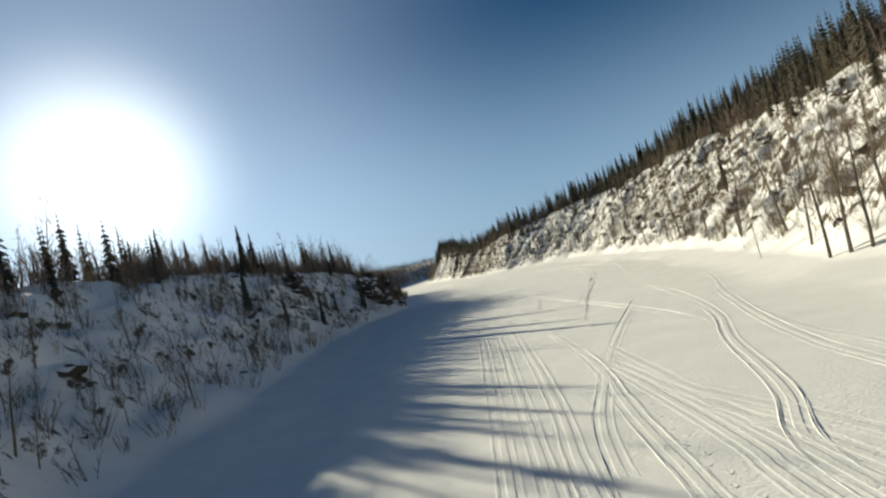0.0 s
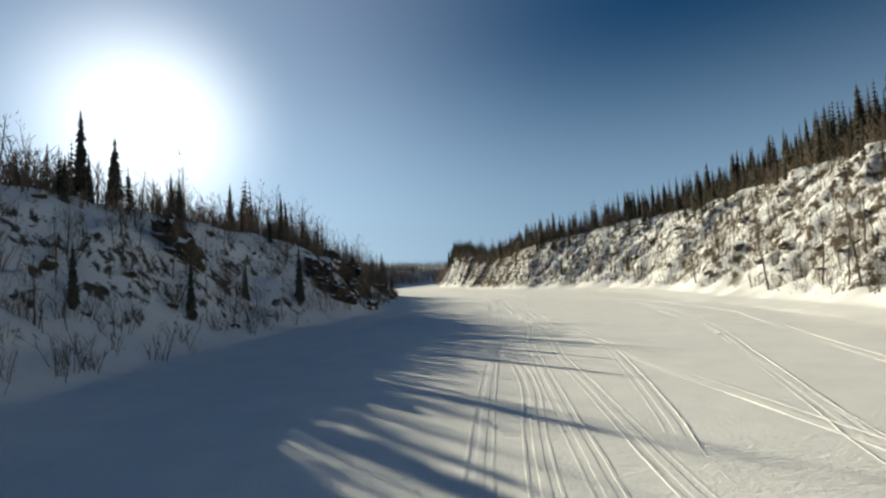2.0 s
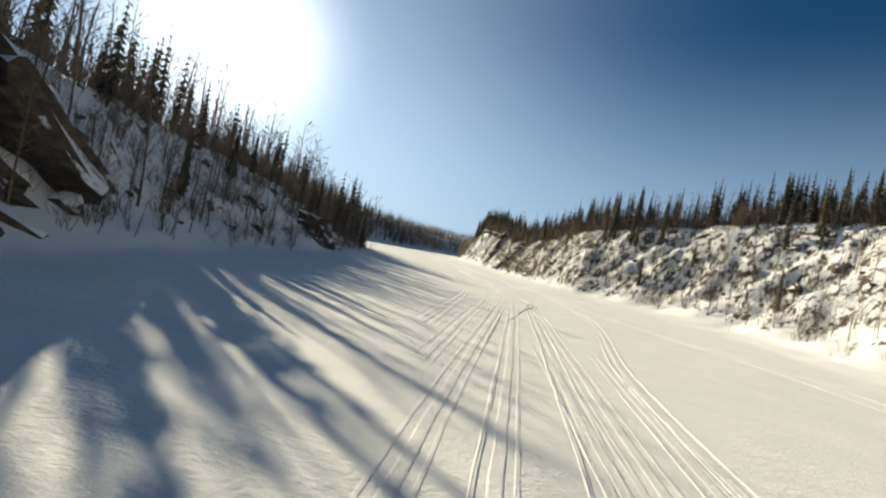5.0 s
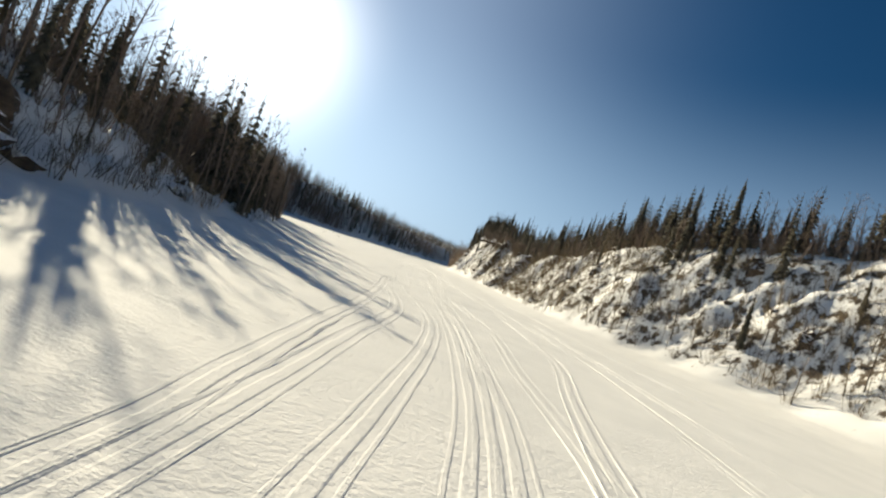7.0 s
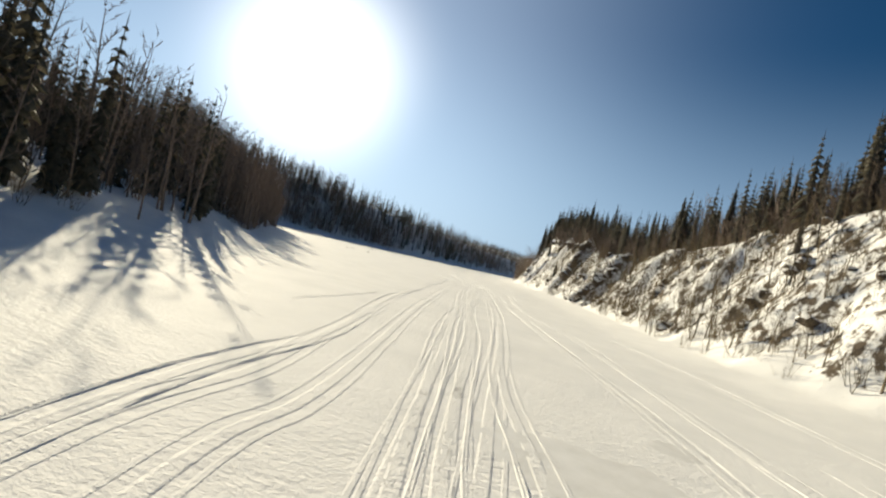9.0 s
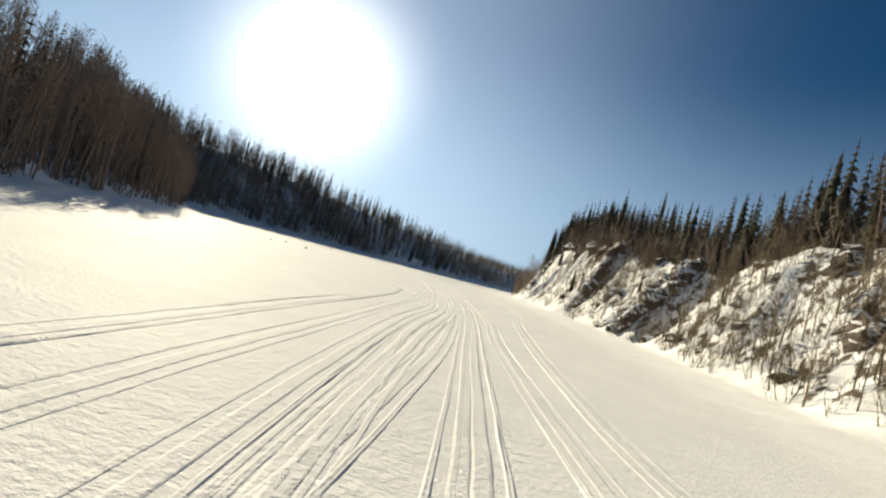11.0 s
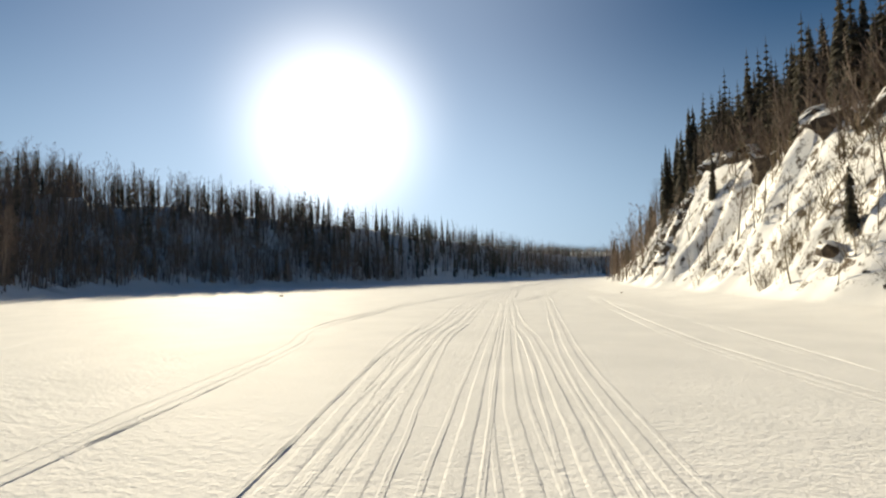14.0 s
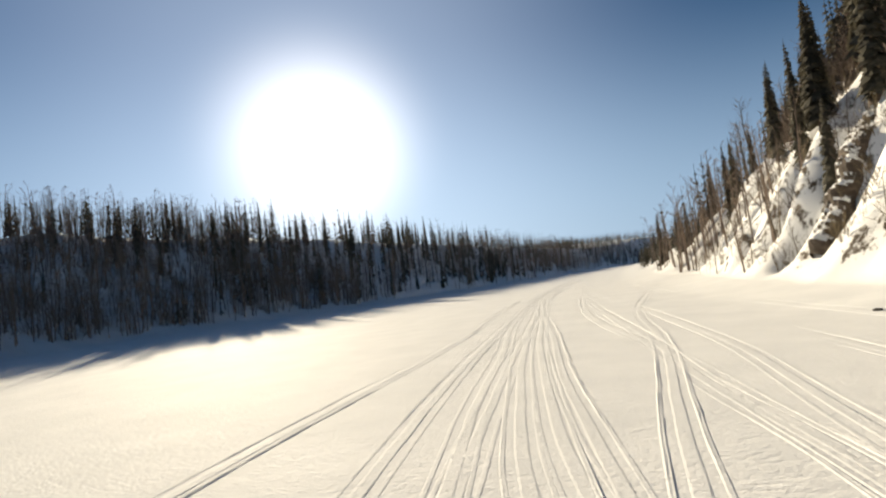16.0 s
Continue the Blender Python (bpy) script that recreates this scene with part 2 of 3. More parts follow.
def smooth(t):
    t = np.clip(t, 0, 1)
    return t * t * (3 - 2 * t)


def height(x, y):
    x, y = np.asarray(x, float), np.asarray(y, float)
    wob = 3.0 * (fbm(x / 9, y / 9, 3) - 0.45)
    out = 0.07 * (fbm(x / 6, y / 14, 2) - 0.4)
    for side, shore, hs, ws in ((-1, LEFT, LEFT_H, LEFT_W), (1, RIGHT, RIGHT_H, RIGHT_W)):
        s = side * (x - curve(y, shore)) + wob + 3.4 * (fbm(y / 5.5 + 9, y * 0 + 3.3 + x / 60, 3) - 0.45)
        h, w = curve(y, hs), curve(y, ws)
        t = np.clip(s / w, 0, 3)
        rise = h * (0.35 * smooth(t) + 0.65 * np.clip(t, 0, 1) ** 1.15)
        rise = rise + np.clip(s - w, 0, 400) * 0.045 + 0.7 * smooth((s + 7) / 9)
        on = smooth(s / curve(y, [(-200, 8), (230, 7), (300, 4), (4000, 4)])) * (1 - 0.8 * smooth((s - w + 5) / 6))
        rough = 3.2 * (fbm(x / 4.2, y / 4.2, 5) - 0.48) + 2.2 * np.abs(fbm(x / 9 + 40, y / 9, 3) - 0.45) + 0.9 * (vnoise(x / 1.3, y / 1.3) - 0.5)
        steep = smooth((y - 330) / 15)
        flute = (2.6 - 0.6 * steep) * (fbm(x / 16 + 7, y / 3.2, 4) - 0.48) + steep * (2.5 * (np.abs(2 * vnoise(x / 22 + 3, y / 3.4) - 1) - 0.5) + 1.3 * (np.abs(2 * vnoise(x / 9 + 13, y / 1.7) - 1) - 0.5) + 2.2 * (vnoise(x / 30 + 9, y / 11) - 0.5)) + (1.1 - 0.6 * steep) * (vnoise(x / 2.2, y / 1.1) - 0.5)
        rough = rough + (smooth((y - 290) / 25) * (side > 0)) * (flute - rough)
        if side > 0:
            rough = rough * curve(y, [(-200, 0.85), (125, 0.85), (165, 0.6), (240, 0.65), (290, 1.0), (4000, 1.0)])
            # ribs that run down the bank, and a gully beside the rock buttress
            rib = np.abs(2 * vnoise(y / 7.0 + x / 17 + 31, x / 45 + 2) - 1) + 0.5 * np.abs(2 * vnoise(y / 3.1 + x / 9 + 77, x / 30 + 5) - 1)
            rough = rough + smooth((305 - y) / 25) * 2.6 * (rib - 0.62)
            rough = rough - 4.5 * np.exp(-((y - 300 - 0.35 * (x - 3)) / 3.2) ** 2)
        ledge = 2.3
        z = rise + on * rough * np.clip(h / 11, 0.4, 1.4)
        step = np.floor(z / ledge) * ledge + ledge * smooth((z / ledge - np.floor(z / ledge)) * 1.9 - 0.45)
        z = z + on * (0.42 - 0.32 * smooth((y - 330) / 15) * (side > 0)) * (step - z)
        out = out + np.where(s > -7, np.maximum(z, 0), 0)
    hill = smooth((y - 840) / 320) * 12
    return out + hill


def mesh_object(name, verts, faces, material, smooth_shade=False):
    me = bpy.data.meshes.new(name)
    me.from_pydata(verts, [], faces)
    me.materials.append(material)
    if smooth_shade:
        me.polygons.foreach_set("use_smooth", [True] * len(me.polygons))
    me.update()
    return new(name, me)


def build_ground():
    ys = np.concatenate([np.arange(-160, -20, 8), np.arange(-20, 450, 0.75), np.arange(450, 700, 4), np.arange(700, 1200, 20), np.arange(1200, 4001, 200)])
    base = np.concatenate([[-4000, -2000, -1000, -600, -400, -300, -240, -190, -160, -145, -133, -125, -118, -111], np.arange(-104, -30, 0.9), np.arange(-30, 78, 0.62), [82, 86, 92, 100, 112, 126, 145, 170, 220, 300, 420, 700, 1200, 2200, 4000]])
    gx, gy = np.meshgrid(base, ys)
    gz = height(gx, gy)
    verts = np.stack([gx, gy, gz], -1).reshape(-1, 3)
    n, k = len(base), len(ys)
    idx = (np.arange(k - 1)[:, None] * n + np.arange(n - 1)[None]).reshape(-1)
    faces = np.stack([idx, idx + 1, idx + n + 1, idx + n], -1)
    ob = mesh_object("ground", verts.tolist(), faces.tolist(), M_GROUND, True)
    tagged(ob, "snow-covered frozen river between steep rocky banks", "ground", kind="structure")


build_ground()


# ---- plants ----
def tube(verts, faces, pts, radii, sides=4):
    """A tapered tube along pts, added to the lists."""
    first = len(verts)
    for p, r in zip(pts, radii):
        for k in range(sides):
            a = 2 * math.pi * k / sides
            verts.append((p[0] + r * math.cos(a), p[1] + r * math.sin(a), p[2]))
    for i in range(len(pts) - 1):
        for k in range(sides):
            a, b = first + i * sides + k, first + i * sides + (k + 1) % sides
            faces.append((a, b, b + sides, a + sides))


def sliver(verts, faces, a, b, w):
    """A thin three-sided twig from a to b that ends in a point."""
    a, b = Vector(a), Vector(b)
    d = (b - a).normalized()
    u = d.orthogonal().normalized() * w
    v = d.cross(u)
    f = len(verts)
    for k in range(3):
        c, s = math.cos(2.094 * k), math.sin(2.094 * k)
        verts.append(tuple(a + u * c + v * s))
    verts.append(tuple(b))
    faces.extend([(f, f + 1, f + 3), (f + 1, f + 2, f + 3), (f + 2, f, f + 3)])


def bough(verts, faces, a, b, w, sag):
    """A flat drooping spruce bough with a ridge: a diamond of four triangles and an underside."""
    a, b = Vector(a), Vector(b)
    side = Vector((-(b - a).y, (b - a).x, 0)).normalized() * w
    mid = a.lerp(b, 0.55)
    f = len(verts)
    verts.extend([tuple(a), tuple(mid + side - Vector((0, 0, sag))), tuple(b), tuple(mid - side - Vector((0, 0, sag))), tuple(mid + Vector((0, 0, w * 0.35)))])
    faces.extend([(f, f + 1, f + 4), (f + 1, f + 2, f + 4), (f + 2, f + 3, f + 4), (f + 3, f, f + 4)])


def spruce_lists(seed, h, detail=1.0):
    r = random.Random(seed)
    tv, tf, cv, cf = [], [], [], []
    bend = r.uniform(-0.015, 0.015) * h
    pts = [(bend * (k / 5) ** 2, 0, h * k / 5 - (0.5 if k == 0 else 0)) for k in range(6)]
    tube(tv, tf, pts, [0.018 * h * (1 - 0.93 * k / 5) + 0.006 for k in range(6)], 3 if detail < 0.2 else 4 if detail < 0.7 else 7)
    levels = int(38 * detail)
    rad = r.uniform(0.075, 0.12) * h
    low = r.uniform(0.06, 0.16)
    for i in range(levels):
        t = low + (1 - low) * (i / levels) ** 0.92
        z = t * h
        reach = rad * (1 - (t - low) / (1 - low)) ** 0.75 * r.uniform(0.88, 1.1) + 0.10
        if r.random() < 0.05:
            reach *= 0.6
        n = max(4, int((8 if t < 0.75 else 6) * (0.6 + 0.4 * detail)))
        a0 = r.uniform(0, 6.3)
        for k in range(n):
            if r.random() < 0.1:
                continue
            a = a0 + 2 * math.pi * k / n + r.uniform(-0.3, 0.3)
            q = reach * r.uniform(0.55, 1.2)
            x0 = bend * t * t
            zz = z + r.uniform(-0.6, 0.6) * h / levels * (1 - t)
            start = (x0, 0, zz + 0.04 * h * (1 - t))
            end = (x0 + q * math.cos(a), q * math.sin(a), zz - q * r.uniform(0.45, 0.95))
            bough(cv, cf, start, end, q * r.uniform(0.4, 0.58) + 0.05, q * 0.14)
    sliver(cv, cf, (bend, 0, h * 0.95), (bend, 0, h * 1.04), 0.04)
    return tv, tf, cv, cf


def birch_lists(seed, h, twigs=7, thin=0.0015, limbs=26, sides=6):
    r = random.Random(seed)
    tv, tf, cv, cf = [], [], [], []
    pts, p = [], Vector((0, 0, -0.4))
    lean = Vector((r.uniform(-0.1, 0.1), r.uniform(-0.1, 0.1), 0))
    for k in range(7):
        pts.append(tuple(p))
        p = p + Vector((lean.x + r.uniform(-0.05, 0.05), lean.y + r.uniform(-0.05, 0.05), 1)) * (h * (0.16 if k else 0.22))
    tube(tv, tf, pts, [0.0135 * h * (1 - 0.85 * k / 6) for k in range(7)], sides)
    for k in range(limbs):
        t = r.uniform(0.22, 1.0)
        i = min(5, int(t * 6))
        base = Vector(pts[i]).lerp(Vector(pts[i + 1]), t * 6 - i)
        a, up = r.uniform(0, 6.3), r.uniform(0.7, 1.7)
        ln = h * (0.10 + 0.20 * (1 - t)) * r.uniform(0.7, 1.3)
        d = Vector((math.cos(a), math.sin(a), up)).normalized()
        tip = base + d * ln
        sliver(cv, cf, base, tip, 0.0034 * h * (1.25 - t))
        for j in range(twigs):
            q = base.lerp(tip, r.uniform(0.25, 1.0))
            e = (d + Vector((r.uniform(-0.9, 0.9), r.uniform(-0.9, 0.9), r.uniform(-0.2, 0.7)))).normalized()
            sliver(cv, cf, q, q + e * ln * r.uniform(0.25, 0.6), thin * h)
    return tv, tf, cv, cf


def shrub_lists(seed, h, wide=1.0):
    r = random.Random(seed)
    v, f = [], []
    for k in range(9):
        a, out = r.uniform(0, 6.3), r.uniform(0.1, 0.6)
        d = Vector((math.cos(a) * out, math.sin(a) * out, 1)).normalized()
        b = Vector((r.uniform(-0.2, 0.2), r.uniform(-0.2, 0.2), -0.25)) * h
        tip = b + d * h * r.uniform(0.7, 1.35)
        sliver(v, f, b, tip, 0.008 * h * wide)
        for j in range(4):
            q = b.lerp(tip, r.uniform(0.35, 0.95))
            e = (d + Vector((r.uniform(-0.8, 0.8), r.uniform(-0.8, 0.8), r.uniform(-0.1, 0.5)))).normalized()
            sliver(v, f, q, q + e * h * r.uniform(0.15, 0.4), 0.004 * h * wide)
    return v, f


def plain_mesh(name, v, f, mat):
    me = bpy.data.meshes.new(name)
    me.from_pydata([tuple(p) for p in v], [], f)
    me.materials.append(mat)
    me.update()
    return me


SPRUCES = [tuple(plain_mesh(n, v, f, m) for n, v, f, m in zip(("trunk", "crown"), (l[0], l[2]), (l[1], l[3]), (M_BARK, M_NEEDLES))) for l in (spruce_lists(s, 10.0, 0.85) for s in range(7))]
BIRCHES = [tuple(plain_mesh(n, v, f, m) for n, v, f, m in zip(("trunk", "crown"), (l[0], l[2]), (l[1], l[3]), (M_BIRCH, M_TWIGS))) for l in (birch_lists(40 + s, 8.0) for s in range(6))]
SHRUBS = [plain_mesh("shrub", *shrub_lists(80 + s, 2.0), M_SHRUB) for s in range(5)]


def plant_tree(kind, meshes, x, y, z, scale, turn, label, group, slim=1.0):
    root = new(kind)
    root.matrix_world = pose(x, y, z, 0, 0, turn) @ Matrix.Diagonal((scale * slim, scale * slim, scale, 1))
    for part_name, me in zip(("trunk", "crown"), meshes):
        ob = new(part_name, me)
        ob.parent = root
    tagged(root, label, "tree", group)


def plant_shrub(x, y, z, scale, turn):
    ob = new("shrub", SHRUBS[int(turn) % 5])
    ob.matrix_world = pose(x, y, z, 0, 0, turn) @ Matrix.Diagonal((scale, scale, scale, 1))
    tagged(ob, "leafless brown willow shrub standing in bank snow", "shrub", "shrubs on the banks")


def bank_spots(side, n, y0, y1, s0, s1, seed):
    """Places on a bank: s0 to s1 in bank widths from the shore."""
    r = np.random.default_rng(seed)
    y = r.uniform(y0, y1, n)
    t = r.uniform(s0, s1, n)
    shore, w = curve(y, LEFT if side < 0 else RIGHT), curve(y, LEFT_W if side < 0 else RIGHT_W)
    x = shore + side * t * w
    return np.stack([x, y, height(x, y) - 0.12, r.random(n), r.uniform(0, 360, n)], -1)


SPRUCE_LABEL = "tall narrow dark green spruce standing in snow"
BIRCH_LABEL = "slender leafless birch with fine brown twigs"


def plant(side, n, y0, y1, s0, s1, seed, share, big=1.0, slim=1.0):
    """Single trees, of which share are spruces."""
    for i, (x, y, z, q, turn) in enumerate(bank_spots(side, n, y0, y1, s0, s1, seed)):
        if (i * 0.618 + 0.1) % 1 < share:
            plant_tree("spruce", SPRUCES[i % 7], x, y, z, big * (0.6 + 0.55 * q * q), turn, SPRUCE_LABEL, "spruces along the river", slim)
        else:
            plant_tree("birch", BIRCHES[i % 6], x, y, z, big * (0.6 + 0.55 * q), turn, BIRCH_LABEL, "birches along the river")


plant(1, 85, 30, 215, 0.97, 1.12, 1, 0.8, 1.0)
plant(1, 84, 205, 330, 0.96, 1.25, 2, 0.7, 0.92, 0.95)
plant(1, 40, 325, 425, 0.92, 1.5, 3, 0.8, 1.1, 1.0)
plant(1, 16, 405, 470, 0.05, 0.9, 9, 0.6, 1.2)
plant(1, 66, 338, 402, 0.93, 1.15, 15, 0.75, 1.0, 1.0)
plant(1, 16, 340, 402, 0.2, 0.92, 16, 0.15, 0.8, 0.9)
plant(1, 34, 386, 432, 0.5, 1.15, 12, 0.6, 1.25, 0.95)
plant(1, 40, 30, 265, 0.15, 0.92, 4, 0.14, 0.75, 0.8)
plant(1, 8, 265, 330, 0.35, 0.92, 14, 0.15, 0.6, 0.75)
plant(1, 26, 60, 235, 0.06, 0.4, 13, 0.1, 1.0, 0.7)
for x, y, h, turn in ((40.4, 74.8, 11.6, 20), (42.6, 83.4, 7.5, 80), (44.2, 92.3, 11.4, 140), (43.9, 120.6, 11.5, 200), (45.0, 99.2, 6.5, 260), (33.5, 59.1, 3.6, 310), (44.8, 147.0, 12.0, 45), (44.6, 110.3, 9.2, 95), (44.7, 104.2, 11.4, 170), (39.0, 62.6, 12.5, 230), (31.8, 46.5, 10.5, 10), (32.4, 45.0, 12.0, 65), (33.0, 43.6, 11.0, 110), (34.8, 52.9, 9.5, 155), (33.8, 42.2, 12.0, 215), (39.8, 73.5, 9.5, 275), (46.0, 101.0, 9.0, 330)):
    plant_tree("birch", BIRCHES[turn % 6], x, y, float(height(x, y)) - 0.12, h / 8.2, turn, BIRCH_LABEL, "birches along the river")
plant(-1, 28, 20, 150, 0.9, 1.4, 5, 0.6, 0.78, 0.85)
plant(-1, 42, 20, 150, 0.15, 0.88, 6, 0.25, 0.66, 0.85)
plant(-1, 12, 84, 128, 0.75, 1.05, 27, 0.8, 0.75, 0.95)
plant(-1, 14, 134, 172, 0.2, 0.9, 17, 0.1, 0.85, 0.9)
plant(-1, 22, 170, 204, 0.35, 0.95, 7, 0.35, 0.95, 0.9)
plant(-1, 44, 204, 258, 0.06, 0.9, 10, 0.22, 0.95)
plant(-1, 9, 206, 256, 0.3, 0.9, 19, 0.0, 1.7)
plant(-1, 20, 258, 440, 0.04, 0.3, 8, 0.25, 1.2)
for side, n, y0, y1, seed in ((1, 170, 25, 330, 11), (1, 40, 330, 420, 12), (-1, 85, 20, 200, 13)):
    for x, y, z, q, turn in bank_spots(side, n, y0, y1, 0.02, 0.95, seed):
        plant_shrub(x, y, z, 0.6 + 1.0 * q, turn)


def pack(tv, tf, cv, cf):
    tri = []
    for f in tf:
        tri += [f] if len(f) == 3 else [(f[0], f[1], f[2]), (f[0], f[2], f[3])]
    return np.array([*tv, *cv], float), np.array(tri + [tuple(k + len(tv) for k in f) for f in cf])


WOOD = {"spruce": [pack(*spruce_lists(200 + k, 10.0, 0.36)) for k in range(5)], "birch": [pack(*birch_lists(300 + k, 8.0, 3, 0.0038, 15, 4)) for k in range(6)], "far_birch": [pack(*birch_lists(320 + k, 8.0, 2, 0.007, 9, 3)) for k in range(4)],
        "thicket": [pack([], [], *shrub_lists(400 + k, 2.4, 1.9)) for k in range(4)]}
WOOD_LABEL = {"spruce": "dense dark spruce wood on the snowy bank", "birch": "dense leafless birch wood on the snowy bank", "far_birch": "distant leafless birch wood on snowy hills", "thicket": "leafless brown thicket poking through bank snow"}


def wood(key, spots, material, big=1.0):
    """Woods that nobody could count, as one piece."""
    vs, fs, off = [], [], 0
    for i, (x, y, z, q, turn) in enumerate(spots):
        v, t = WOOD[key][i % len(WOOD[key])]
        c, s, k = math.cos(radians(turn)), math.sin(radians(turn)), big * (0.6 + 0.55 * q * q)
        vs.append(np.stack([(v[:, 0] * c - v[:, 1] * s) * k + x, (v[:, 0] * s + v[:, 1] * c) * k + y, v[:, 2] * k + z], -1))
        fs.append(t + off)
        off += len(v)
    ob = mesh_object(f"{key}_wood", np.concatenate(vs).tolist(), np.concatenate(fs).tolist(), material)
    tagged(ob, WOOD_LABEL[key], "woods", kind="stuff")


def stands(rows):
    return np.concatenate([bank_spots(*row) for row in rows])


def far_spots(n, x0, x1, y0, y1, seed):
    """Places on the hills that close the valley."""
    r = np.random.default_rng(seed)
    x, y = r.uniform(x0, x1, n), r.uniform(y0, y1, n)
    return np.stack([x, y, height(x, y) - 0.1, r.random(n), r.uniform(0, 360, n)], -1)


wood("spruce", stands([(1, 420, -40, 430, 1.02, 2.0, 21), (1, 240, 325, 430, 0.96, 1.35, 48), (1, 430, 20, 325, 0.99, 1.22, 49), (1, 420, 25, 210, 0.98, 1.1, 53), (1, 70, 30, 240, 0.72, 1.0, 54), (1, 170, 66, 150, 1.0, 1.35, 56)]), M_NEEDLES, 0.92)
wood("birch", stands([(1, 130, -40, 430, 1.1, 1.7, 23), (1, 800, 20, 430, 0.98, 1.25, 43), (1, 190, 340, 408, 0.84, 1.2, 68)]), M_TWIGS, 0.9)
wood("far_birch", np.concatenate([stands([(1, 110, 430, 980, 0.08, 2.0, 24), (-1, 850, 450, 980, 0.05, 1.2, 30), (-1, 480, 440, 720, 0.0, 0.6, 70)]), far_spots(500, -360, 260, 930, 1200, 36), far_spots(260, -180, 40, 960, 1230, 46)]), M_TWIGS, 1.4)
wood("birch", stands([(1, 420, 25, 330, 0.1, 1.0, 41), (1, 130, 205, 300, 0.08, 0.95, 47), (1, 420, 40, 200, 0.1, 1.0, 48), (1, 60, 330, 425, 0.06, 0.95, 59), (1, 60, 324, 350, 0.3, 0.98, 63), (-1, 150, 10, 200, 0.1, 0.9, 42)]), M_SHRUB, 0.62)
wood("spruce", np.concatenate([stands([(-1, 70, 130, 235, 0.9, 2.2, 34), (-1, 85, 245, 450, 0.1, 1.3, 26), (-1, 70, 320, 470, 0.6, 1.3, 45), (-1, 120, 205, 275, 0.2, 1.7, 52), (-1, 150, 450, 560, 0.05, 1.0, 27)])]), M_NEEDLES, 1.2)
wood("birch", stands([(-1, 90, 130, 185, 0.92, 2.0, 35), (-1, 130, 175, 225, 0.5, 2.0, 55), (-1, 90, 205, 255, 0.3, 2.0, 38), (-1, 55, 246, 262, 0.15, 1.6, 39), (-1, 900, 255, 450, 0.03, 1.1, 29), (-1, 420, 262, 470, 0.0, 0.25, 58), (-1, 70, 204, 262, 0.05, 0.9, 60), (-1, 200, 255, 325, 0.0, 0.5, 78), (-1, 520, 320, 470, 0.02, 0.7, 46), (-1, 420, 320, 470, 0.5, 1.3, 44), (-1, 330, 295, 470, 0.85, 1.3, 66), (1, 70, 400, 455, 0.0, 0.7, 69)]), M_TWIGS, 1.4)
wood("spruce", stands([(-1, 160, -40, 135, 0.88, 2.2, 25)]), M_NEEDLES, 0.8)
wood("birch", stands([(-1, 170, -40, 135, 0.8, 2.2, 28)]), M_TWIGS, 1.0)
wood("spruce", stands([(1, 70, 350, 396, 0.96, 1.25, 50), (1, 40, 18, 62, 0.98, 1.15, 51)]), M_NEEDLES, 1.2)
WOOD["undergrowth"] = [pack([], [], *shrub_lists(440 + k, 4.2, 2.6)) for k in range(4)]
WOOD_LABEL["undergrowth"] = "dense leafless brown undergrowth beneath crest trees"
wood("undergrowth", stands([(1, 1300, 15, 430, 0.985, 1.18, 71), (1, 450, 20, 230, 0.98, 1.1, 76), (-1, 900, 255, 470, 0.03, 1.0, 72), (1, 360, 325, 425, 0.92, 1.3, 73), (-1, 330, 10, 135, 0.95, 1.15, 74), (-1, 130, 180, 262, 0.3, 1.5, 75), (-1, 130, 132, 185, 0.92, 1.4, 77)]), M_TWIGS, 1.0)
WOOD["hill_spruce"] = [pack(*spruce_lists(220 + k, 10.0, 0.17)) for k in range(4)]
WOOD_LABEL["hill_spruce"] = "open spruce wood on the snowy hills behind"
wood("hill_spruce", np.concatenate([far_spots(420, -360, 260, 930, 1200, 37), far_spots(260, -180, 40, 960, 1230, 47), far_spots(420, -160, 40, 800, 960, 57), stands([(1, 200, -60, 620, 1.9, 4.5, 61), (-1, 200, -60, 420, 1.6, 4.0, 62), (-1, 200, 400, 900, 1.1, 3.0, 63), (-1, 330, 420, 680, 0.1, 1.1, 64), (1, 420, 430, 950, 0.08, 2.2, 22), (1, 300, 520, 950, 0.02, 0.9, 67), (-1, 250, 650, 980, 0.05, 1.2, 65)])]), M_NEEDLES, 1.15)
wood("thicket", stands([(1, 1200, 20, 165, 0.08, 1.05, 31), (1, 520, 165, 330, 0.08, 1.05, 36), (1, 300, 205, 300, 0.06, 0.95, 37), (1, 170, 330, 450, 0.08, 1.0, 32), (1, 110, 322, 352, 0.35, 1.0, 64), (-1, 950, 0, 220, 0.06, 1.0, 33)]), M_SHRUB, 1.0)


# ---- rocks ----
def lump(seed, sx, sy, sz, cuts=2, sharp=0.5):
    """An angular stone: an icosphere with flattened sides and noise."""
    bm = bmesh.new()
    bmesh.ops.create_icosphere(bm, subdivisions=cuts, radius=1.0)
    off = Vector((seed * 3.1, seed * 1.7, 0))
    for v in bm.verts:
        p = v.co.copy()
        k = 1 + sharp * noise.noise(p * 1.3 + off) + 0.22 * noise.noise(p * 3.4 + off)
        p = Vector([math.copysign(abs(c) ** 0.6, c) for c in p]) * k
        v.co = Vector((p.x * sx, p.y * sy, p.z * sz))
    me = bpy.data.meshes.new("stone")
    bm.to_mesh(me)
    bm.free()
    me.materials.append(M_ROCK)
    return me


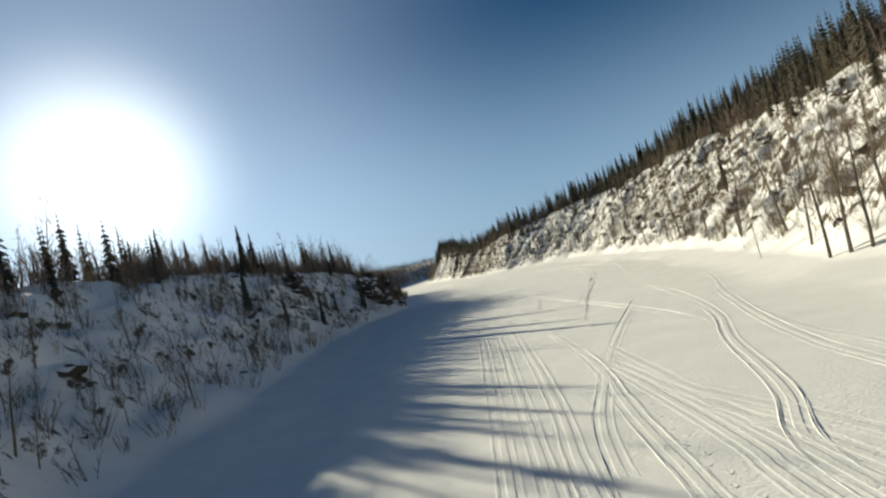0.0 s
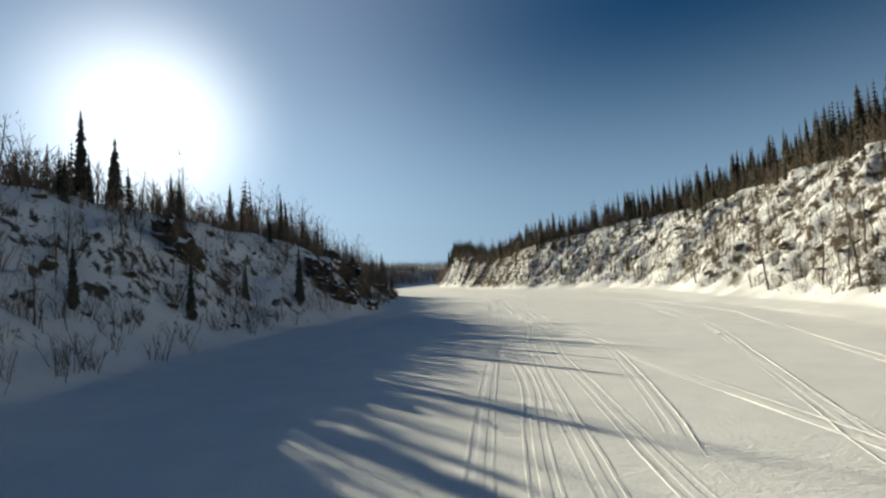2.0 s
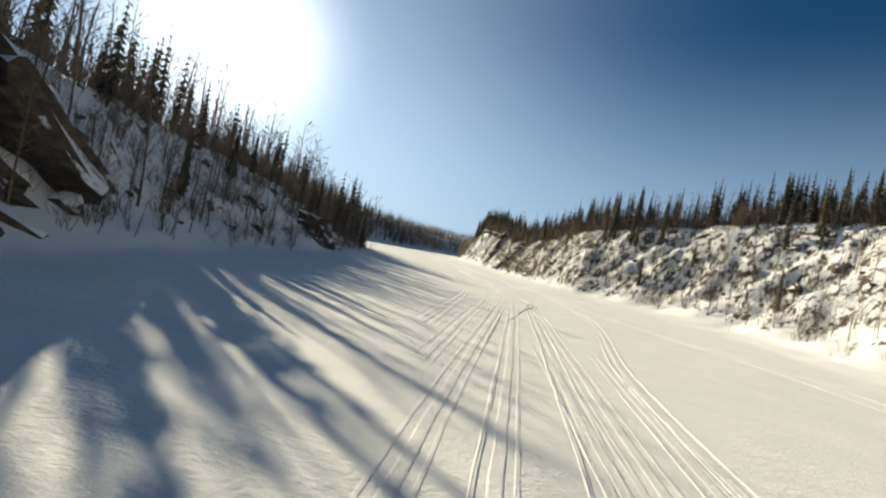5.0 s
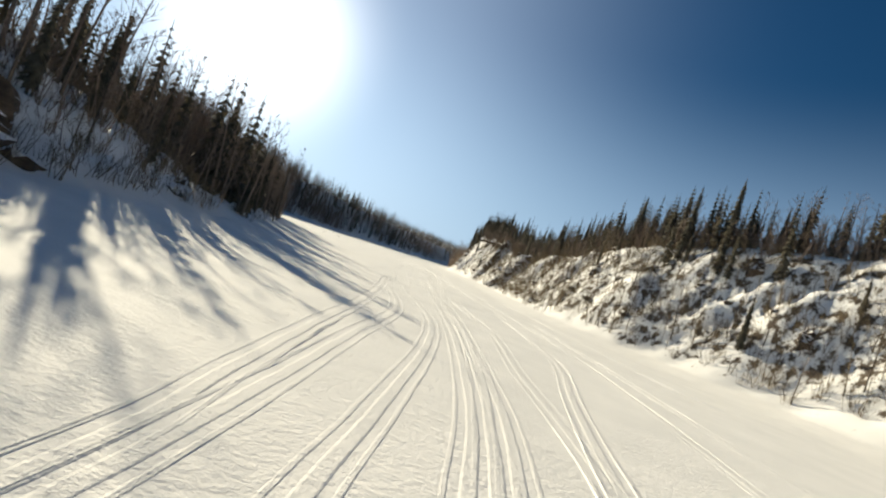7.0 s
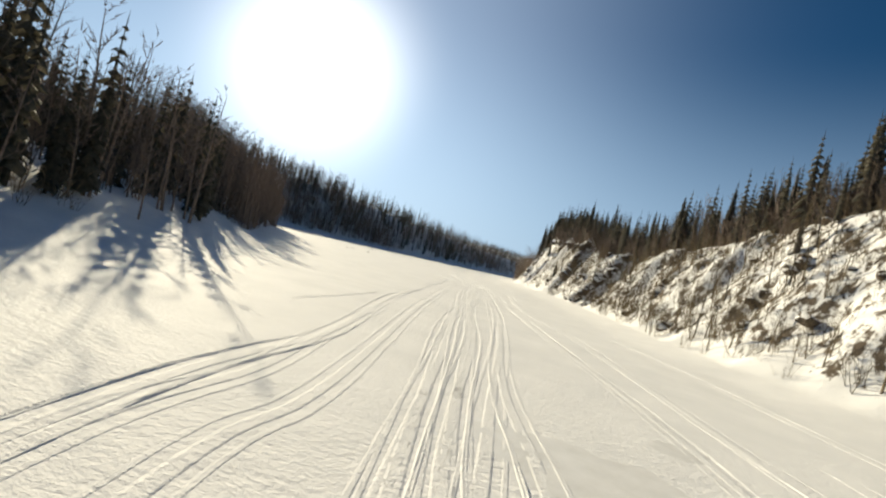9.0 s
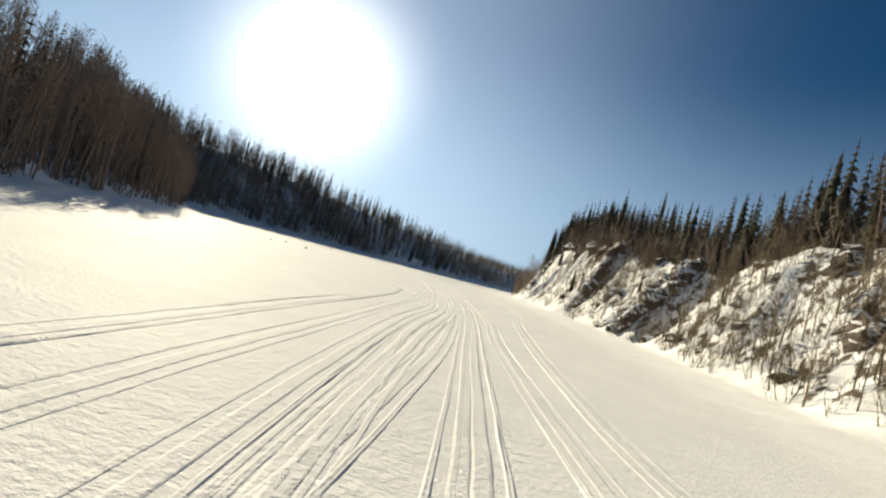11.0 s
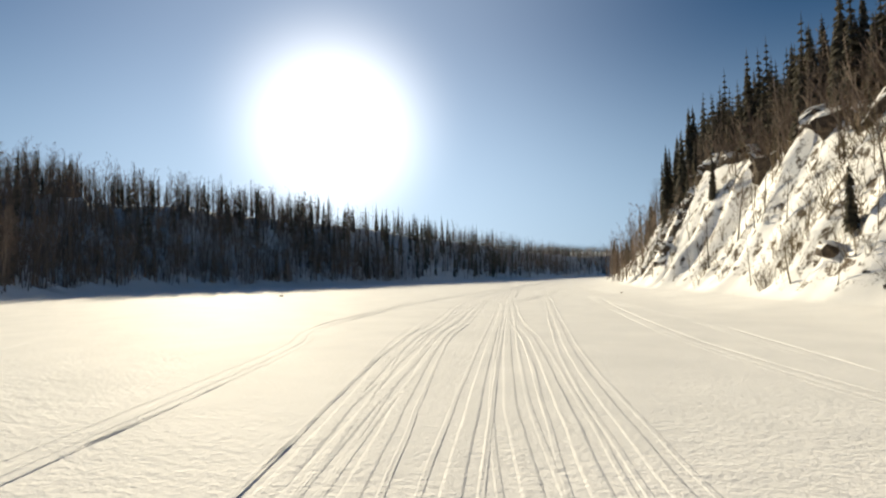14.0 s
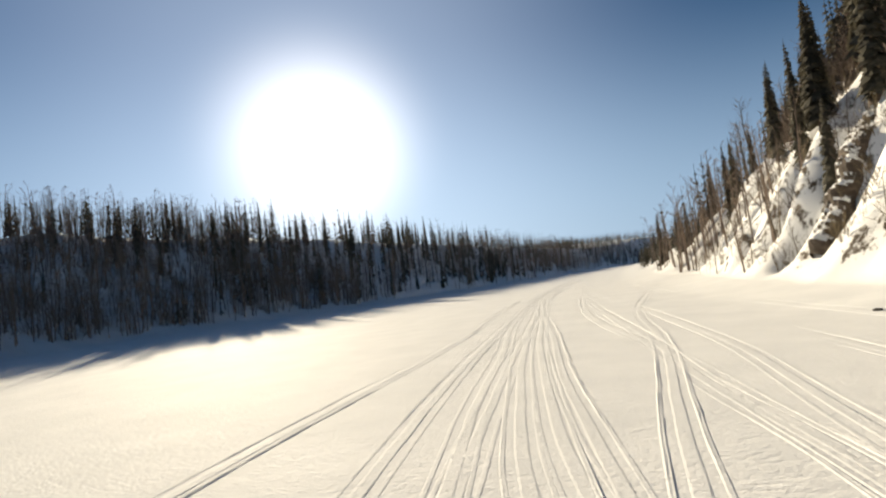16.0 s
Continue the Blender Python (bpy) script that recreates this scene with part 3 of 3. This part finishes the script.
BOULDERS = [lump(k, 1.0, 0.8, 0.75) for k in range(8)]
for side, n, y0, y1, seed in ((1, 120, 30, 300, 51), (1, 8, 300, 345, 52), (-1, 70, 20, 200, 53)):
    for i, (x, y, z, q, turn) in enumerate(bank_spots(side, n, y0, y1, 0.14, 1.0, seed)):
        ob = new("boulder", BOULDERS[i % 8])
        k = 0.3 + 0.75 * q ** 2
        ob.matrix_world = pose(x, y, z + 0.1 * k, 20 * q, -15 * q, turn) @ Matrix.Diagonal((k, k * 1.2, k * 0.9, 1))
        tagged(ob, "dark brown rock half buried in bank snow", "rock", "rocks on the banks")


def block(seed):
    """A broken block of bedrock with flat, jagged faces."""
    bm = bmesh.new()
    bmesh.ops.create_cube(bm, size=2.0)
    bmesh.ops.subdivide_edges(bm, edges=bm.edges[:], cuts=3, use_grid_fill=True)
    off = Vector((seed * 5.3, seed * 2.9, seed))
    for v in bm.verts:
        p = v.co.copy()
        p *= 1 - 0.17 * max(0.0, p.length - 1.25)
        step = math.floor(noise.noise(p * 0.9 + off) * 5) / 5
        p += Vector((noise.noise(p * 1.6 + off), noise.noise(p * 1.6 - off), 0.6 * noise.noise(p * 2.1 + off * 2))) * 0.34
        v.co = p * (1 + 0.38 * step)
    me = bpy.data.meshes.new("slab")
    bm.to_mesh(me)
    bm.free()
    me.materials.append(M_ROCK)
    return me


SLABS = [block(k) for k in range(6)]


def outcrop(x, y, z, turn, n, size, dip, seed, chunky=1.0):
    """A rock face of tilted slabs that step up the bank."""
    r = random.Random(seed)
    root = new("rock_outcrop")
    root.matrix_world = pose(x, y, z, 0, 0, turn)
    for k in range(n):
        ob = new("slab", SLABS[(k + seed) % 6])
        ob.parent = root
        ob.matrix_local = pose(r.uniform(-0.5, 0.5) * size * 2.2, k * size * 0.32 + r.uniform(-0.4, 0.4), k * size * 0.42, r.uniform(-10, 10), dip + r.uniform(-8, 8), r.uniform(-15, 15)) @ Matrix.Diagonal((size * r.uniform(1.0, 1.7) / chunky, size * r.uniform(0.45, 0.7), size * r.uniform(0.3, 0.55) * chunky, 1))
    tagged(root, "stepped brown rock face with snow on its ledges", "rock face", "rock faces along the river")


outcrop(-13.6, 128.5, 0.0, 78, 9, 2.5, 38, 1)
outcrop(-16.5, 121, 2.4, 82, 7, 2.0, 40, 2)
outcrop(-26, 98, 8.0, 80, 5, 2.0, 36, 3)
outcrop(-20.5, 177, 0.3, 70, 6, 1.8, 24, 4, 1.6)
outcrop(-5.6, 333.5, 0.4, -105, 4, 1.0, -40, 6, 1.7)
for oy in range(52, 290, 11):
    t_up = 0.35 + 0.55 * ((oy * 0.618) % 1)
    ox = float(curve(oy, RIGHT) + t_up * curve(oy, RIGHT_W))
    outcrop(ox, oy, float(height(ox, oy)) - 0.7, -100 + (oy % 5) * 6, 2 + oy % 3, 0.8 + 0.5 * ((oy * 0.37) % 1), -38, oy, 1.5)


def buttress(x, y, dx, dy, wide, proud, seed):
    """A craggy rib of bedrock that climbs the bank from its foot at x, y."""
    n, m = 64, 18
    run = Vector((dx, dy, 0)).normalized()
    side = Vector((-run.y, run.x, 0))
    out = (Vector((0, 0, 1)) - run * 1.1).normalized()
    verts = []
    for i in range(n + 1):
        t = i / n
        bx, by = x + dx * t, y + dy * t
        p = Vector((bx, by, float(height(bx, by)) - 0.4))
        big = (0.35 + 0.65 * math.sin(math.pi * min(1.0, 0.12 + t * 0.88)) ** 0.5) * (1 + 0.5 * noise.noise(Vector((t * 5, seed, 0))))
        for k in range(m + 1):
            a = math.pi * (k / m - 0.5)
            q = p + side * wide * big * math.sin(a) + out * proud * big * math.cos(a)
            d = 0.9 * noise.noise(q * 0.45 + Vector((seed, 0, 0))) + 0.55 * noise.noise(q * 1.1) + 0.22 * noise.noise(q * 2.9)
            d += 0.35 * (math.floor(noise.noise(q * 0.8 + Vector((0, seed, 0))) * 4) / 4)
            verts.append(tuple(q + (out * math.cos(a) + side * math.sin(a) * 0.6) * d * proud * 0.6))
    faces = [(i * (m + 1) + k, i * (m + 1) + k + 1, (i + 1) * (m + 1) + k + 1, (i + 1) * (m + 1) + k) for i in range(n) for k in range(m)]
    ob = mesh_object("rock_rib", verts, faces, M_ROCK)
    tagged(ob, "steep dark rib of bedrock climbing the snowy bank", "rock face", "rock faces along the river")


buttress(-0.6, 306.5, 10.5, 4.5, 2.2, 1.9, 3.0)
buttress(-1.8, 313.0, 9.0, 3.5, 1.3, 1.1, 11.0)
buttress(-7.0, 337.0, 9.5, 4.5, 1.5, 1.1, 14.0)
buttress(-19.5, 380.0, 8.5, 5.0, 1.6, 1.3, 8.0)
buttress(-21.5, 389.0, 8.0, 4.0, 1.3, 1.2, 5.0)


BROW = ((-2.2, -0.2), (-1.2, 0.35), (-0.2, 0.4), (0.55, 0.15), (0.85, -0.35), (0.7, -0.9), (0.45, -1.5), (0.2, -2.1), (0.0, -2.8), (-0.5, -3.5))


def brow(y0, y1, up, tall, seed):
    """A broken brow of bedrock that overhangs the slope below the crest."""
    n = int((y1 - y0) / (0.4 if tall < 1.3 else 0.24))
    fine = 1 if tall < 1.3 else 3
    steps = np.linspace(0, len(BROW) - 1, (len(BROW) - 1) * fine + 1)
    shape = list(zip(np.interp(steps, range(len(BROW)), [o for o, h in BROW]).tolist(), np.interp(steps, range(len(BROW)), [h for o, h in BROW]).tolist()))
    verts = []
    for i in range(n + 1):
        y = y0 + (y1 - y0) * i / n
        up_here = up + 0.1 * noise.noise(Vector((y * 0.12, seed, 0)))
        x = float(curve(y, RIGHT) + up_here * curve(y, RIGHT_W))
        z = float(height(x, y)) + 0.5
        big = 1.35 * tall * max(0.25, 0.75 + 1.3 * noise.noise(Vector((y * 0.17, seed * 2.0, 3)))) * min(1.0, 0.15 + min(i, n - i) / 6)
        for o, h in shape:
            q = Vector((o * 2, y * 1.1, h * 1.6 + seed))
            d = 0.75 * noise.noise(q * 0.55) + 0.4 * noise.noise(q * 1.4) + 0.14 * noise.noise(q * 3.7)
            crack = 0.45 * abs(noise.noise(Vector((y * 0.9, seed, h * 0.25))))
            verts.append((x - big * (o + d - crack), y + 0.3 * noise.noise(q * 1.3), z + big * (h + 0.5 * noise.noise(q * 0.8 + Vector((5, 0, 0))))))
    m = len(shape)
    faces = [(i * m + k, i * m + k + 1, (i + 1) * m + k + 1, (i + 1) * m + k) for i in range(n) for k in range(m - 1)]
    ob = mesh_object("rock_brow", verts, faces, M_ROCK)
    tagged(ob, "dark overhanging brow of bedrock under crest trees", "rock face", "rock faces along the river")


for k, y0 in enumerate(range(337, 412, 15)):
    brow(y0, y0 + 16.5, 0.93, 0.95, k + 1)
brow(322, 329, 0.5, 0.9, 42)


# ---- snowmobile tracks on the ice ----
def spline(points, step):
    """A smooth path through points, cut into even steps."""
    p = [Vector((*q, 0)) for q in points]
    p = [p[0] * 2 - p[1], *p, p[-1] * 2 - p[-2]]
    out = []
    for a, b, c, d in zip(p, p[1:], p[2:], p[3:]):
        n = max(2, int((c - b).length / step))
        for k in range(n):
            t = k / n
            out.append(0.5 * (2 * b + (c - a) * t + (2 * a - 5 * b + 4 * c - d) * t * t + (3 * b - a - 3 * c + d) * t ** 3))
    return out + [p[-2]]


RUT = ((-0.1, -0.03), (-0.06, 0.024), (-0.04, 0.044), (-0.012, 0.004), (0.018, 0.006), (0.04, 0.034), (0.075, -0.03))
BELT = ((-0.19, -0.03), (-0.15, 0.016), (-0.1, 0.004), (0.0, 0.012), (0.1, 0.004), (0.15, 0.016), (0.19, -0.03))
SLED = (("ski_rut", -0.40, RUT), ("belt_print", 0.0, BELT), ("ski_rut", 0.40, RUT))
SKI = (("ski_rut", -0.11, RUT), ("ski_rut", 0.11, RUT))


def track(points, parts=SLED, deep=1.0, shift=0.0):
    """A track pressed into the snow: ruts with raised lips, and the print of the belt."""
    path = spline(points, 0.75)
    seed = points[0][0] * 7.7 + shift
    deep = deep * (0.45 + 0.18 * noise.noise(Vector((seed * 3.3, 0.5, 0.5))))
    sides = []
    for i, p in enumerate(path):
        d = (path[min(i + 1, len(path) - 1)] - path[max(i - 1, 0)]).normalized()
        sides.append(Vector((d.y, -d.x, 0)))
    root = new("snow_track")
    for part_name, middle, profile in parts:
        xs, ys, zs = [], [], []
        for i, (p, n) in enumerate(zip(path, sides)):
            wander = 0.09 * noise.noise(Vector((i * 0.075, seed, 0))) + 0.03 * noise.noise(Vector((i * 0.45, seed, middle)))
            fade = min(1.35, max(0.15, 0.68 + 2.3 * noise.noise(Vector((i * 0.045, seed, middle * 2)))))
            sunk = 0.06 * max(0.0, 1 - min(i, len(path) - 1 - i) / 16)
            for o, h in profile:
                k = deep * fade * (1 + 1.15 * noise.noise(Vector((i * 0.68, o * 9 + seed, 1.5 + middle))))
                q = p + n * (o + middle + wander + shift)
                xs.append(q.x)
                ys.append(q.y)
                zs.append(max(h * k, 0.006) - sunk if h > 0 else h)
        z = height(np.array(xs), np.array(ys)) + np.array(zs)
        m, c = len(profile), len(path)
        faces = [(i * m + k, i * m + k + 1, (i + 1) * m + k + 1, (i + 1) * m + k) for i in range(c - 1) for k in range(m - 1)]
        ob = mesh_object(part_name, np.stack([xs, ys, z], -1).tolist(), faces, M_TRACK, True)
        ob.parent = root
    tagged(root, "packed snowmobile track with raised edges in river snow", "track", "tracks on the river")


track([(3.3, 5), (3.4, 30), (3.6, 60), (4.6, 86), (4.4, 100), (4.4, 125), (5, 150), (5.4, 167), (4.3, 177), (2.2, 189), (-1.3, 204), (-4.8, 221), (-9, 240), (-13, 258), (-15, 270), (-16.9, 277), (-21.8, 294), (-29.5, 316), (-32.5, 327), (-39, 351), (-44, 381), (-50, 430), (-56, 520)])
track([(4.6, 5), (4.6, 25), (5.3, 59), (6, 72), (5.5, 90), (6, 115), (6.3, 150), (5.9, 167), (4.1, 183), (1.5, 197), (-1.1, 207), (-3.6, 221), (-6.8, 235), (-11, 255), (-13.8, 271), (-18, 286), (-28.2, 316), (-31.2, 328), (-37.3, 351), (-40, 364), (-46, 400), (-54, 500)])
track([(5.6, 5), (5.6, 20), (6.2, 30), (6.8, 62), (7.4, 86), (7.8, 91), (8.7, 103), (8.3, 115), (8.2, 139), (8, 160), (8.3, 169), (6.5, 180), (4.9, 191), (0.7, 207), (-1.3, 215), (-5, 237), (-12.5, 272), (-15.3, 283), (-24.5, 317), (-28, 328), (-34.3, 351), (-38.7, 370), (-46, 410), (-52, 500)])
track([(7.8, 5), (8.4, 23), (9.3, 35), (8.8, 60), (8.8, 78), (9.2, 86), (9.4, 91), (9.6, 112), (8.8, 151), (8.5, 176), (8.6, 190), (4.5, 212), (-1, 232), (-8, 258), (-11.2, 273), (-14.3, 284), (-18, 297), (-23.4, 317), (-25.7, 328), (-32.6, 361), (-40, 395), (-50, 500)])
track([(9.4, 52), (9.6, 60), (10.6, 66), (11.8, 75), (12.9, 86), (12.6, 100), (11.4, 131), (13.9, 165), (10, 200), (3, 225)])
track([(18.5, 56), (16.3, 61), (14.8, 70), (13.5, 77), (12.6, 88), (9.9, 99), (8.7, 120), (7.2, 150)], deep=1.2)
track([(11.2, 8), (11.4, 18), (13.4, 23), (14.4, 26), (16.2, 32), (19.1, 40), (21.9, 54), (23.9, 75)], deep=1.6)
track([(17.3, 10), (17.7, 24), (18.2, 29), (20.2, 37), (23.4, 47), (29.3, 64), (36, 95)], deep=1.4)
track([(16.2, 32), (17.3, 39), (16.9, 49), (15.4, 61), (11.8, 89)], deep=1.3)
track([(12.5, 50), (14.8, 61), (16.3, 66), (19.5, 77), (23.8, 92), (29, 117), (29, 145)], deep=1.2)
track([(23, 65), (25.1, 75), (26.8, 83), (30.8, 98), (33.5, 113), (31, 144), (20, 172)], deep=1.2)
track([(34, 80), (37, 100), (37.5, 120), (34, 145)])
track([(24, 90), (26.5, 111), (28.7, 128), (26.8, 149), (18, 171), (13, 195), (7, 225)], deep=1.2)
track([(14.5, 74), (12.9, 87), (11.9, 93), (10.9, 98), (10.9, 107), (10.8, 131), (11, 150)], deep=1.3)
track([(1.3, 128), (1.2, 140), (1.2, 150), (1.1, 163), (0.4, 168), (-0.7, 175), (-2.1, 185), (-4.5, 198), (-6.3, 206), (-7.2, 214), (-11, 229), (-15, 250), (-18.9, 271), (-20.4, 277), (-23, 285), (-33, 313), (-36.5, 320), (-39, 328), (-43, 350), (-45, 373), (-52, 420)], deep=1.2)
track([(3.0, 118), (3.2, 140), (3.4, 165), (1.8, 185), (-3.4, 202), (-4, 207), (-5.5, 214), (-8.5, 227), (-13, 250), (-16.7, 269), (-17.9, 276), (-19.7, 283), (-25, 303), (-30.5, 318), (-36, 335)], deep=0.45)
track([(2.2, 126), (1.9, 140), (1.8, 152), (1.5, 164), (0.6, 174), (-0.6, 187), (-5.1, 202), (-5.8, 208), (-7.7, 216), (-12, 235)], deep=0.65)
track([(14, 190), (8.5, 205), (6.8, 212), (4.3, 222), (1, 235), (-4.3, 250), (-9.3, 276), (-11, 289), (-13.3, 304), (-19.6, 323), (-25.5, 352), (-30, 376)], deep=1.3)
track([(28, 186), (22.3, 193), (17.4, 200), (11.2, 222), (5.4, 239), (-1.2, 252)])
track([(-13.6, 306), (-17.7, 328), (-19.3, 335), (-23.5, 348), (-30, 376)])
track([(-32.5, 335), (-33.3, 352), (-33.5, 367), (-34.6, 386), (-32.2, 430)], deep=0.8)
track([(-29, 340), (-30.8, 352), (-32.5, 359), (-34, 368), (-37.9, 387), (-44, 421)], deep=1.2)
track([(-28.5, 340), (-30.1, 354), (-31, 365), (-33, 376), (-36, 390), (-43, 420)])
track([(-21, 358), (-24.4, 370), (-27.3, 380), (-31.5, 395), (-37.3, 433)])
track([(-16, 274), (-17.6, 278), (-22.6, 284), (-41.6, 307), (-52, 320)], SKI)
track([(22.7, 63), (16.7, 50), (11.3, 37), (8.6, 29), (6.8, 22), (6, 8)])
track([(26.9, 105), (18.1, 72), (12.9, 51), (10.5, 41)], SKI)
track([(8.6, 179.4), (8.3, 165.6), (7.2, 158), (6.4, 151.7), (6.1, 148.3), (5.4, 144.6), (5.1, 143.1), (4.6, 137)], SKI, deep=1.1)
track([(9.0, 52), (9.8, 33.5), (10.1, 27.2), (10.3, 22.6), (10.3, 19.4), (10.1, 17.0), (9.9, 3)], deep=1.0)
track([(10.4, 50), (11.1, 31.8), (11.3, 25.6), (11.4, 21.7), (11.4, 16.4), (11.2, 3)], deep=0.9)
track([(8.6, 46), (10.8, 26.0), (11.8, 20.3), (12.3, 17.5), (13.2, 3)], deep=0.8)
track([(18.8, 12), (19.2, 26), (19.5, 32), (22.8, 46)])
track([(9, 40), (10.3, 33), (11.1, 27), (12.3, 23), (13.5, 19), (15, 8)], deep=1.2)
MAIN = [(5, 150), (5.4, 167), (4.3, 177), (2.2, 189), (-1.3, 204), (-4.8, 221), (-9, 240), (-13, 258), (-15, 270), (-17.5, 277), (-22.8, 294), (-29.5, 316), (-32.5, 327), (-38, 351), (-43, 381), (-50, 430)]
track(MAIN, deep=0.4, shift=0.9)
track([(2.3, 186), (1.2, 194), (-2.3, 209), (-6.5, 228), (-10, 254), (-16, 281), (-23.4, 306), (-32.8, 342), (-37.2, 356), (-42.3, 382), (-50, 430)], deep=0.6)
track([(3.3, 190), (1, 199), (-0.8, 210), (-3, 225), (-8.8, 254), (-14, 277), (-20, 299), (-24.3, 312), (-33, 345), (-36.8, 358), (-42, 384), (-49, 430)], deep=0.6)
track([(-10.8, 207), (-11.6, 222), (-13, 240)], SKI, deep=0.7)
track([(-11.3, 327), (-14, 326.4), (-17.2, 326), (-20, 325.8)], SKI, deep=0.7)
track([(-10.8, 262.9), (-9.9, 270), (-7.1, 281), (-2, 290)], SKI)


# ---- a wind-scoured patch of grey ice ----
def ice_patch(x, y, long, wide, turn, seed):
    """A low uneven plate of scoured ice whose ragged edge sinks into the snow."""
    rings, spokes = 7, 56
    c, s_ = math.cos(radians(turn)), math.sin(radians(turn))
    verts = []
    for i in range(rings + 1):
        for k in range(spokes):
            a = 2 * math.pi * k / spokes
            r = i / rings * (1 + 0.45 * noise.noise(Vector((math.cos(a) * 1.3, math.sin(a) * 1.3, seed))) + 0.16 * noise.noise(Vector((math.cos(a) * 4, math.sin(a) * 4, seed))))
            u, v = r * long * math.cos(a), r * wide * math.sin(a)
            px, py = x + u * c - v * s_, y + u * s_ + v * c
            lift = 0.006 + 0.005 * noise.noise(Vector((px * 1.5, py * 1.5, seed))) if i < rings else -0.004
            verts.append((px, py, float(height(px, py)) + lift))
    faces = [(i * spokes + k, i * spokes + (k + 1) % spokes, (i + 1) * spokes + (k + 1) % spokes, (i + 1) * spokes + k) for i in range(rings) for k in range(spokes)]
    ob = mesh_object("ice_patch", verts, faces, M_ICE, True)
    tagged(ob, "smooth patch of scoured grey ice in river snow", "ice", "ice patches on the river")


ice_patch(3.9, 212.2, 0.9, 0.7, 20, 2.0)
ice_patch(1.4, 208.3, 2.3, 1.9, 8, 7.0)


# ---- lumps of ice on the river ----
for x, y, k in ((-54.9, 313.5, 0.17), (-50.3, 312.4, 0.2), (-52.5, 305.4, 0.13), (-69.0, 357.0, 0.22), (-24.5, 371.0, 0.14)):
    lump_ob = new("ice_lump", BOULDERS[int(k * 100) % 8])
    lump_ob.matrix_world = pose(x, y, float(height(x, y)) + 0.3 * k, 0, 0, x * 31) @ Matrix.Diagonal((k * 1.3, k, k * 0.8, 1))
    tagged(lump_ob, "small dark lump of ice lying on river snow", "ice", "lumps of ice on the river")


# ---- footprints ----
def print_mesh():
    """A dent with a low rim."""
    v, f = [], []
    for r, z in ((0.13, -0.03), (0.09, 0.014), (0.055, 0.006)):
        v += [(r * math.cos(k * math.pi / 5), 1.3 * r * math.sin(k * math.pi / 5), z) for k in range(10)]
    for ring in range(2):
        f += [(ring * 10 + k, ring * 10 + (k + 1) % 10, ring * 10 + 10 + (k + 1) % 10, ring * 10 + 10 + k) for k in range(10)]
    f.append(tuple(range(20, 30)))
    return plain_mesh("print", v, f, M_TRACK)


PRINT = print_mesh()
for trail in ([(10.6, 34), (9.6, 26), (9.0, 20), (9.2, 12)], [(-1.5, 78), (-0.5, 72), (0.8, 66), (2.0, 58)], [(12.0, 102), (11.0, 95), (10.2, 91), (9.6, 84)]):
    trail_ob = new("footprint_trail")
    for i, p in enumerate(spline(trail, 0.7)):
        x, y = p.x + (0.14 if i % 2 else -0.14), p.y
        ob = new("print", PRINT)
        ob.parent = trail_ob
        ob.matrix_local = pose(x, y, float(height(x, y)), 0, 0, 20 * math.sin(i * 2.3))
    tagged(trail_ob, "line of footprints sunk in river snow", "footprints", "footprints on the river")
